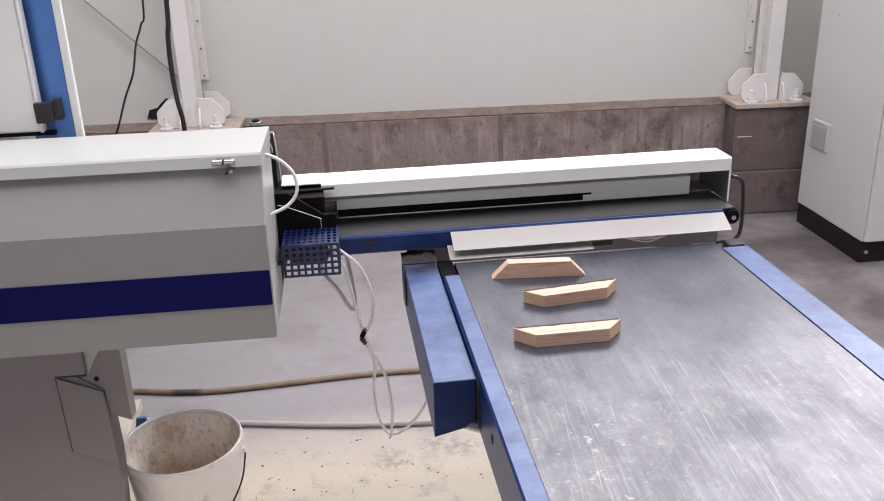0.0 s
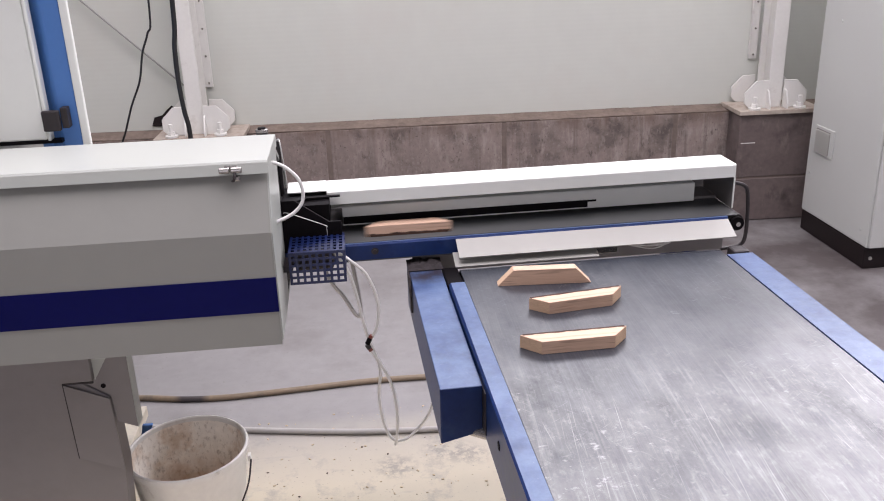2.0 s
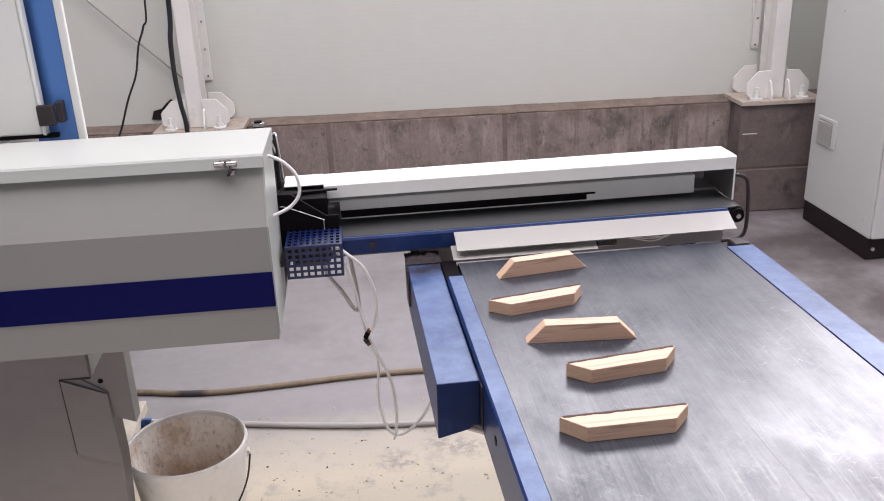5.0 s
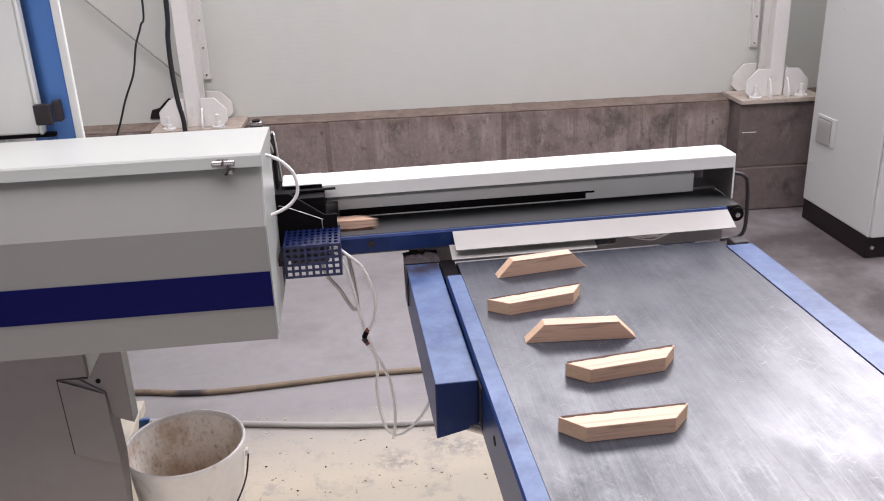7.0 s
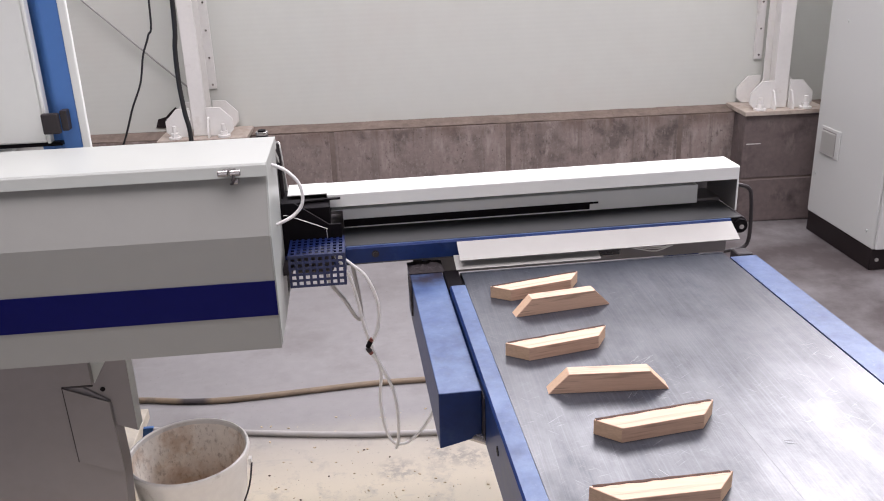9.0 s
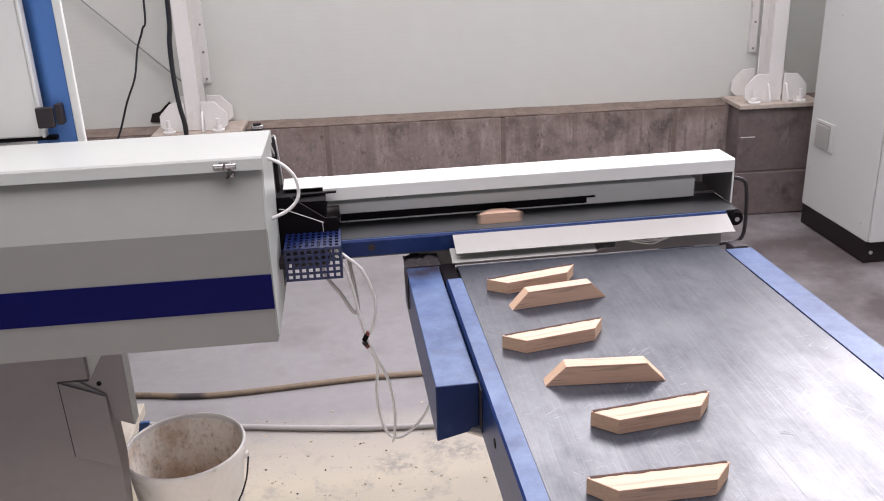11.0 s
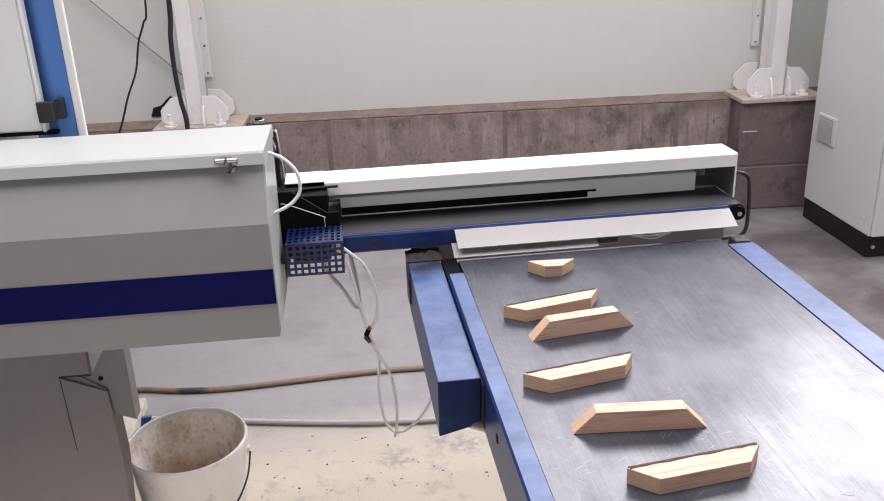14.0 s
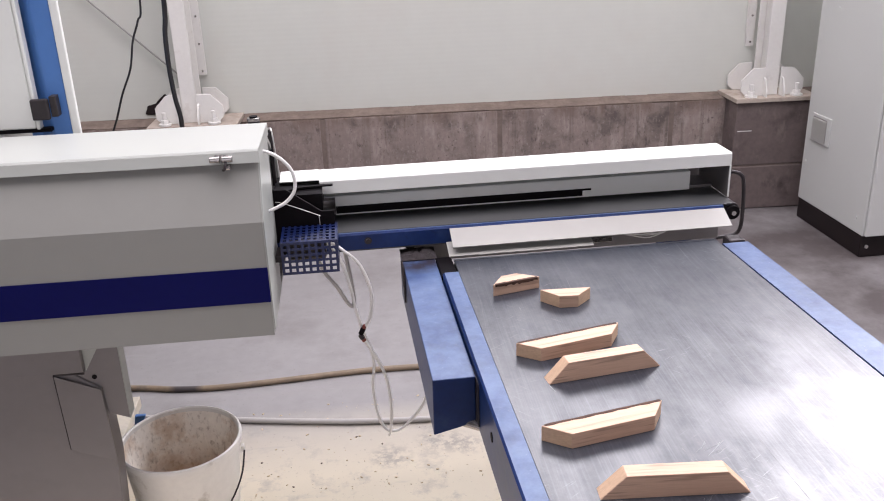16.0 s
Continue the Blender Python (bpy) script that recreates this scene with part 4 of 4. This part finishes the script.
RAG = material("dirty_brown_cloth", (0.021, 0.016, 0.018), 0.9, var=0.3, scale=30, bump=0.3)
rag = tagged(part("rag", bm, RAG, None, "", True), "dirty brown crumpled rag on the blue beam", "rag")
part("hanging_fold", prism([(1.79, 0.668), (1.802, 0.662), (1.815, 0.69), (1.85, 0.712), (1.865, 0.742), (1.815, 0.7445), (1.796, 0.72)], 0.1365, 0.1398, "x", 0.0008), RAG, rag)


# ---- bucket ----
def bucket():
    c = (-0.4335, 1.929, 0.001)
    buc = thing("bucket", "dirty white plastic bucket with a wire bail, stained inside", "bucket")
    part("body", lathe([(0.0, 0.0), (0.112, 0.0), (0.116, 0.004), (0.1435, 0.273)], c), PLASTIC, buc, "", True)
    part("inner_wall", lathe([(0.0, 0.075), (0.118, 0.075), (0.1405, 0.273)], c), PLASTIC_IN, buc, "inside stained with rust brown paint", True)
    part("rim", lathe([(0.1405, 0.271), (0.1415, 0.283), (0.1450, 0.286), (0.1495, 0.284), (0.1510, 0.277), (0.1495, 0.267), (0.1435, 0.265)], c), PLASTIC, buc, "", True)
    pts = []
    for k in range(13):
        a = math.pi * k / 12
        pts.append((c[0] + 0.153 * math.cos(a) * (0.55 + 0.45 * abs(math.cos(a))), c[1] - 0.012 - 0.140 * math.sin(a), 0.238 - 0.165 * math.sin(a)))
    part("bail", tube(pts, 0.0023, 8, 3), DARK, buc, "thin dark wire bail")
    for s in (-1, 1):
        part("lug", box((c[0] + s * 0.148 - 0.004, c[1] - 0.009, 0.228), (c[0] + s * 0.148 + 0.004, c[1] + 0.009, 0.246), 0.002), PLASTIC, buc)
    return buc


bucket()


# ---- hoses and cables ----
def line(name, pts, r, mat, label, category, steps=6):
    return tagged(part(name, tube(pts, r, 10, steps), mat, None, "", True), label, category)


line("floor_hose", [(-0.95, 2.72, 0.0105), (-0.738, 2.70, 0.0105), (-0.577, 2.662, 0.0105), (-0.426, 2.649, 0.0105), (-0.237, 2.656, 0.0105), (-0.044, 2.667, 0.0105), (0.113, 2.67, 0.0105), (0.5, 2.66, 0.0105), (1.0, 2.72, 0.0105)], 0.0100, HOSE_T, "tan dusty hose lying on the floor", "hose")
line("floor_pipe", [(-0.75, 2.52, 0.011), (-0.352, 2.428, 0.011), (-0.192, 2.392, 0.011), (-0.016, 2.357, 0.011), (0.125, 2.338, 0.011), (0.239, 2.327, 0.011), (0.6, 2.30, 0.011)], 0.0085, HOSE_G, "thin grey hose lying on the floor", "hose")
line("air_tube", [(-0.06, 1.868, 0.80), (-0.02, 1.872, 0.795), (0.008, 1.85, 0.782), (0.041, 1.85, 0.746), (0.063, 1.85, 0.68), (0.060, 1.85, 0.622), (0.044, 1.85, 0.582)], 0.0038, HOSE_W, "white pneumatic tube hanging below the conveyor", "tube")
line("air_tube", [(0.036, 1.85, 0.556), (0.054, 1.85, 0.526), (0.084, 1.85, 0.453), (0.094, 1.85, 0.373), (0.090, 1.852, 0.30), (0.086, 1.87, 0.270)], 0.0038, HOSE_W, "white pneumatic tube hanging in a loop", "tube")
line("air_tube", [(-0.03, 1.90, 0.79), (0.001, 1.90, 0.736), (0.018, 1.90, 0.662), (0.025, 1.90, 0.617), (0.038, 1.90, 0.555), (0.060, 1.90, 0.475), (0.054, 1.90, 0.396), (0.062, 1.90, 0.314), (0.085, 1.90, 0.264), (0.129, 1.90, 0.272), (0.186, 1.90, 0.353), (0.20, 1.91, 0.50), (0.20, 1.92, 0.625)], 0.0038, HOSE_W, "white pneumatic tube looping to the blue beam", "tube")
line("air_tube", [(-0.06, 1.95, 0.757), (-0.045, 1.95, 0.698), (-0.015, 1.95, 0.651), (0.012, 1.95, 0.600), (0.024, 1.95, 0.61), (0.018, 1.95, 0.685), (0.008, 1.95, 0.757)], 0.0048, HOSE_G, "grey pneumatic tube bent below the conveyor", "tube")
fit_ = thing("tube_connector", "small dark red push-in tube connector", "connector")
part("body", cyl((0.040, 1.85, 0.584), (0.032, 1.85, 0.568), 0.0062, 12, None, None, 0.002), BLACK, fit_)
part("collar", cyl((0.044, 1.85, 0.590), (0.040, 1.85, 0.584), 0.0054, 12), RED, fit_)
part("elbow", cyl((0.031, 1.85, 0.567), (0.037, 1.85, 0.556), 0.0062, 12, None, None, 0.002), DARK, fit_)
part("collar", cyl((0.037, 1.85, 0.556), (0.040, 1.85, 0.550), 0.0054, 12), RED, fit_)
line("lid_cable", [(-0.150, 1.79, 1.042), (-0.135, 1.79, 1.039), (-0.110, 1.79, 1.024), (-0.088, 1.79, 0.995), (-0.085, 1.79, 0.955), (-0.107, 1.785, 0.928), (-0.147, 1.77, 0.914)], 0.0038, HOSE_W, "white cable looping from the lid into the saw housing", "cable")
line("hanging_cable", [(-0.46, 2.4, 2.6), (-0.455, 2.4, 1.7), (-0.460, 2.4, 1.313), (-0.474, 2.4, 1.25), (-0.494, 2.4, 1.201), (-0.512, 2.4, 1.128), (-0.543, 2.4, 1.062), (-0.579, 2.4, 0.972), (-0.64, 2.4, 0.86), (-0.67, 2.4, 0.82), (-0.81, 2.4, 0.78)], 0.0028, CABLE, "thin black cable hanging in front of the wall", "cable")
line("hanging_cable", [(-0.39, 2.3, 2.6), (-0.378, 2.3, 1.7), (-0.384, 2.3, 1.319), (-0.393, 2.3, 1.223), (-0.395, 2.3, 1.139), (-0.391, 2.3, 1.066), (-0.384, 2.3, 0.988), (-0.40, 2.3, 0.80), (-0.52, 2.3, 0.70), (-0.67, 2.3, 0.68), (-0.81, 2.3, 0.67)], 0.0062, CABLE, "thick black cable hanging behind the saw", "cable")


# ---- wooden blocks ----
def block(label, length=0.205, width=0.036, thick=0.026, cut=0.034, bark=0, seed=1):
    """A sawn block, a trapezium in plan with its long side at -y; bark: -1 or 1 for the lower or upper edge of that side."""
    rng = random.Random(seed)
    ob = thing("wood_block", label, "wood block", "sawn wood blocks")
    h, w, t = length / 2, width / 2, thick / 2
    j = lambda: rng.uniform(-0.0012, 0.0012)
    out = [(-h + j(), -w), (h + j(), -w), (h - cut + j(), w), (-h + cut + j(), w)]
    part("timber", prism(out, -t, t, "z", 0.0007), OAK, ob)
    for s in (-1, 1):
        a, b = (out[0], out[3]) if s < 0 else (out[1], out[2])
        n = Vector((b[1] - a[1], -(b[0] - a[0]))).normalized() * (1 if s > 0 else -1)
        if n.x * s < 0:
            n = -n
        q = [(a[0] + (b[0] - a[0]) * f + n.x * e, a[1] + (b[1] - a[1]) * f + n.y * e) for f, e in ((0.03, -0.002), (0.97, -0.002), (0.97, 0.0003), (0.03, 0.0003))]
        part("end_face", prism(q, -t + 0.0008, t - 0.0008, "z"), END, ob, "sawn end grain")
    if bark:
        bm = bmesh.new()
        n = 16
        rows = []
        for k in range(n + 1):
            x = -h + 0.004 + (length - 0.008) * k / n
            d, e = 0.0014 + 0.0012 * rng.random(), 0.0042 + 0.004 * rng.random()
            rows.append([bm.verts.new(c) for c in ((x, -w + e * 0.6, bark * (t + 0.0004)), (x, -w - d, bark * (t + 0.0002)), (x, -w - d, bark * (t - e)), (x, -w + 0.001, bark * (t - e)))])
        for a, b in zip(rows, rows[1:]):
            for k in range(4):
                bm.faces.new((a[k], a[(k + 1) % 4], b[(k + 1) % 4], b[k]))
        bm.faces.new(rows[0]), bm.faces.new(rows[-1])
        part("bark", bm, BARK, ob, "dark strip of bark")
    return ob


LONG = "pale sawn oak block with mitred ends and a dark bark edge"
TALL = "pale sawn oak block with mitred ends standing on its long side"
blocks = [block(LONG, bark=-1, seed=1), block(LONG, bark=-1, seed=2), block(TALL, bark=0, seed=3), block(LONG, bark=-1, seed=4),
          block(TALL, bark=0, seed=5), block(LONG, length=0.207, bark=-1, seed=6),
          block("short pale oak block with mitred ends on the belt", 0.103, bark=0, seed=7), block("short pale oak block with a bark edge", 0.104, bark=1, seed=8)]


# ---- pale scuffs that travel with the belt ----
def scuff(x, y, strokes, angle, spread, length, seed):
    """A few thin chalky strokes on the piece of the belt that lies at y along its run."""
    rng = random.Random(seed)
    piece = min(belt_pieces[1:], key=lambda p: abs(p[1] - y))[0] if not FRONT + RUN < y < BACK else belt_pieces[0][0]
    bm = bmesh.new()
    for k in range(strokes):
        l = length * rng.uniform(0.5, 1.1)
        w = rng.uniform(0.0002, 0.00045)
        px, py = rng.uniform(-0.022, 0.022), rng.uniform(-0.02, 0.02)
        box((-w, -l / 2, 0), (w, l / 2, 0.0002), 0, bm, pose(x + px, y + py, 0.7501, 0, 0, angle + spread * rng.uniform(-1, 1)))
    part("scuff", bm, CHALK, piece, "thin pale scuff marks")


for place in ((0.335, 2.33, 2, 4, 8, 0.014, 1), (0.352, 2.025, 1, 12, 3, 0.022, 2), (0.51, 1.80, 6, -55, 22, 0.045, 3), (0.48, 1.79, 3, 20, 15, 0.02, 7),
              (0.47, 1.70, 4, -20, 25, 0.025, 4), (0.42, 1.45, 5, 15, 25, 0.022, 5), (0.66, 1.50, 3, 80, 15, 0.02, 8)):
    scuff(*place)

# sawdust crumbs and chips on the floor
bm = bmesh.new()
rng = random.Random(11)
for k in range(110):
    x, y = rng.uniform(-0.35, 0.35), 2.02 + 0.5 * rng.random() ** 1.6
    if (x + 0.428) ** 2 + (y - 1.928) ** 2 < 0.155 ** 2:
        continue
    s = rng.choice((0.001, 0.0013, 0.0015, 0.002, 0.003, 0.004))
    box((-s, -s * 0.5, 0.0002), (s, s * 0.5, s * 0.5 + 0.0004), 0, bm, pose(x, y, 0, 0, 0, rng.uniform(0, 180)))
tagged(part("wood_chips", bm, CHIP), "scattered small pale wood chips on the floor", "wood chips", kind="stuff")
bm = bmesh.new()
for k in range(20):
    x, y = rng.uniform(-0.30, 0.30), 2.03 + 0.36 * rng.random() ** 1.3
    if (x + 0.4345) ** 2 + (y - 1.93) ** 2 < 0.16 ** 2:
        continue
    s = rng.choice((0.0009, 0.0012, 0.0015, 0.002, 0.0036))
    prism([(-s, -s * 0.5), (s * 0.4, -s * 0.7), (s, s * 0.2), (-s * 0.3, s * 0.6)], 0.0003, 0.0005 + s * 0.5, "z", 0.0, bm, pose(x, y, 0, 0, 0, rng.uniform(0, 180)))
tagged(part("bark_crumbs", bm, BARK), "scattered dark crumbs of bark on the sawdust", "bark crumbs", kind="stuff")


# ---- motion ----
STAGE = [(2.2, 2.6, 0.165), (3.68, 4.02, 0.140), (7.40, 7.80, 0.149), (11.12, 11.42, 0.160), (14.65, 15.07, 0.163)]


def travel(t):
    """How far the cross belt has run by t seconds."""
    d = 0.0
    for a, b, s in STAGE:
        f = min(1, max(0, (t - a) / (b - a)))
        d += s * f * f * (3 - 2 * f) if 0 < f < 1 else s * f
    return d


def belt_times(t0):
    out = {t0, 16.0}
    for a, b, s in STAGE:
        out |= {round(a + (b - a) * k / 6, 3) for k in range(7)}
    return sorted(t for t in out if t >= t0)


def belt_pose(s, run):
    """Where the piece of belt that lay at s has got to after that run, round either roller."""
    r, y = 0.0295, s - run
    if FRONT <= y <= BACK:
        return pose(0, -run, 0)
    way, axis = (y - BACK, BACK) if y > BACK else (FRONT - y, FRONT)
    side = 1 if y > BACK else -1
    if way < math.pi * r:
        th = way / r
        return pose(0, axis + side * r * math.sin(th), 0.7205 + r * math.cos(th), -side * math.degrees(th)) @ pose(0, -s, -0.750)
    return pose(0, axis - side * (way - math.pi * r), 0.691, -side * 180) @ pose(0, -s, -0.750)


def motions():
    TOP, MID = 0.750, 1.960
    # landing place on the belt: block, time, x, y, yaw, turn about its length
    rest = [(0, 0.0, 0.411, 1.403, 0.3, 180), (1, 0.0, 0.465, 1.577, 6.8, 180), (2, 0.0, 0.4265, 1.716, -5.6, 90),
            (3, 2.56, 0.383, 1.700, 10.5, 180), (4, 3.95, 0.4305, 1.7405, 7.3, 90), (5, 7.76, 0.402, 1.679, 12.3, 180),
            (6, 11.4, 0.445, 1.708, -4.0, 180), (7, 15.2, 0.353, 1.638, 13.0, 360)]
    # time at which each later block passes x = 0.35 on the upper belt
    fly = {3: 2.225, 4: 3.635, 5: 7.445, 6: 10.97, 7: 14.725}
    for i, t1, x, y, yaw, turn in rest:
        h = 0.018 if turn == 90 else 0.013
        rows = []
        d1 = travel(math.ceil(t1 * 5) / 5 + 0.05)
        land = y - (travel(t1) - d1)
        if i in fly:
            park = -0.45 - 0.23 * (i - 3)
            t35 = fly[i]
            speed = 0.86
            x_end = x - 0.02
            t_end = t35 + (min(x_end, 0.40) - 0.35) / speed
            t_go = t_end - (min(x_end, 0.40) - park) / speed
            zc = 0.8046 + 0.013
            rows += [(0.0, pose(park, MID, zc)), (t_go - 0.05, pose(park, MID, zc)), (t_go, pose(park, MID, zc))]
            k = t_go + 0.1
            while k < t_end - 0.02:
                rows.append((k, pose(park + speed * (k - t_go), MID, zc, 0, 0, 0 if i < 7 else 11)))
                k += 0.1
            xe = min(x_end, 0.40)
            if i < 7:
                span = t1 - t_end
                rows.append((t_end, pose(xe, MID - 0.006, zc)))
                for f, yy, zz, rr in ((0.28, 1.885, 0.822, 0.12), (0.52, 1.800, 0.802, 0.48), (0.76, 1.738, 0.780, 0.82)):
                    rows.append((t_end + span * f, pose(xe + (x - xe) * f, yy + (land - 1.72) * f, zz, turn * rr, 0, yaw * f)))
            else:
                rows += [(14.69, pose(0.322, 1.955, zc, 8, 0, 18)), (14.73, pose(0.338, 1.925, 0.828, 40, 0, 40)), (14.78, pose(0.344, 1.890, 0.836, 85, 12, 45)),
                         (14.83, pose(0.348, 1.850, 0.834, 140, 15, 35)), (14.88, pose(0.350, 1.785, 0.802, 215, 8, 15)), (14.93, pose(0.350, 1.752, 0.783, 265, 2, 3)),
                         (15.0, pose(0.350, 1.722, 0.775, 287, 0, 2)), (15.1, pose(0.352, 1.685, 0.768, 318, 0, 8))]
        for t in belt_times(t1):
            rows.append((t, pose(x, y - (travel(t) - d1), TOP + h, turn, 0, yaw)))
        walk(blocks[i], rows)
    for ob, mid in belt_pieces:
        walk(ob, [(t, belt_pose(mid, travel(t))) for t in belt_times(0.0)])
    push = [(0, 0), (2.12, 0), (2.2, 0.25), (2.3, 0.66), (2.4, 0.97), (2.5, 1), (2.6, 0.94), (2.7, 0.8), (2.8, 0.15), (2.9, 0), (3.62, 0), (3.7, 0.3), (3.8, 0.95),
            (3.9, 1), (4.0, 1), (4.1, 0.7), (4.2, 0.06), (4.3, 0), (7.42, 0), (7.5, 0.25), (7.6, 0.97), (7.7, 1), (7.8, 0.9), (7.9, 0.62), (8.0, 0.3), (8.1, 0),
            (10.97, 0), (11.07, 0.4), (11.18, 0.97), (11.3, 1), (11.4, 0.97), (11.5, 0.74), (11.6, 0.1), (11.7, 0), (14.62, 0), (14.7, 0.3), (14.8, 0.7), (14.9, 0.92),
            (15.0, 1), (15.1, 0.88), (15.2, 0.6), (15.3, 0), (16, 0)]
    walk(pusher, [(t, pose(0.029 * f, -0.106 * f, 0)) for t, f in push])


motions()
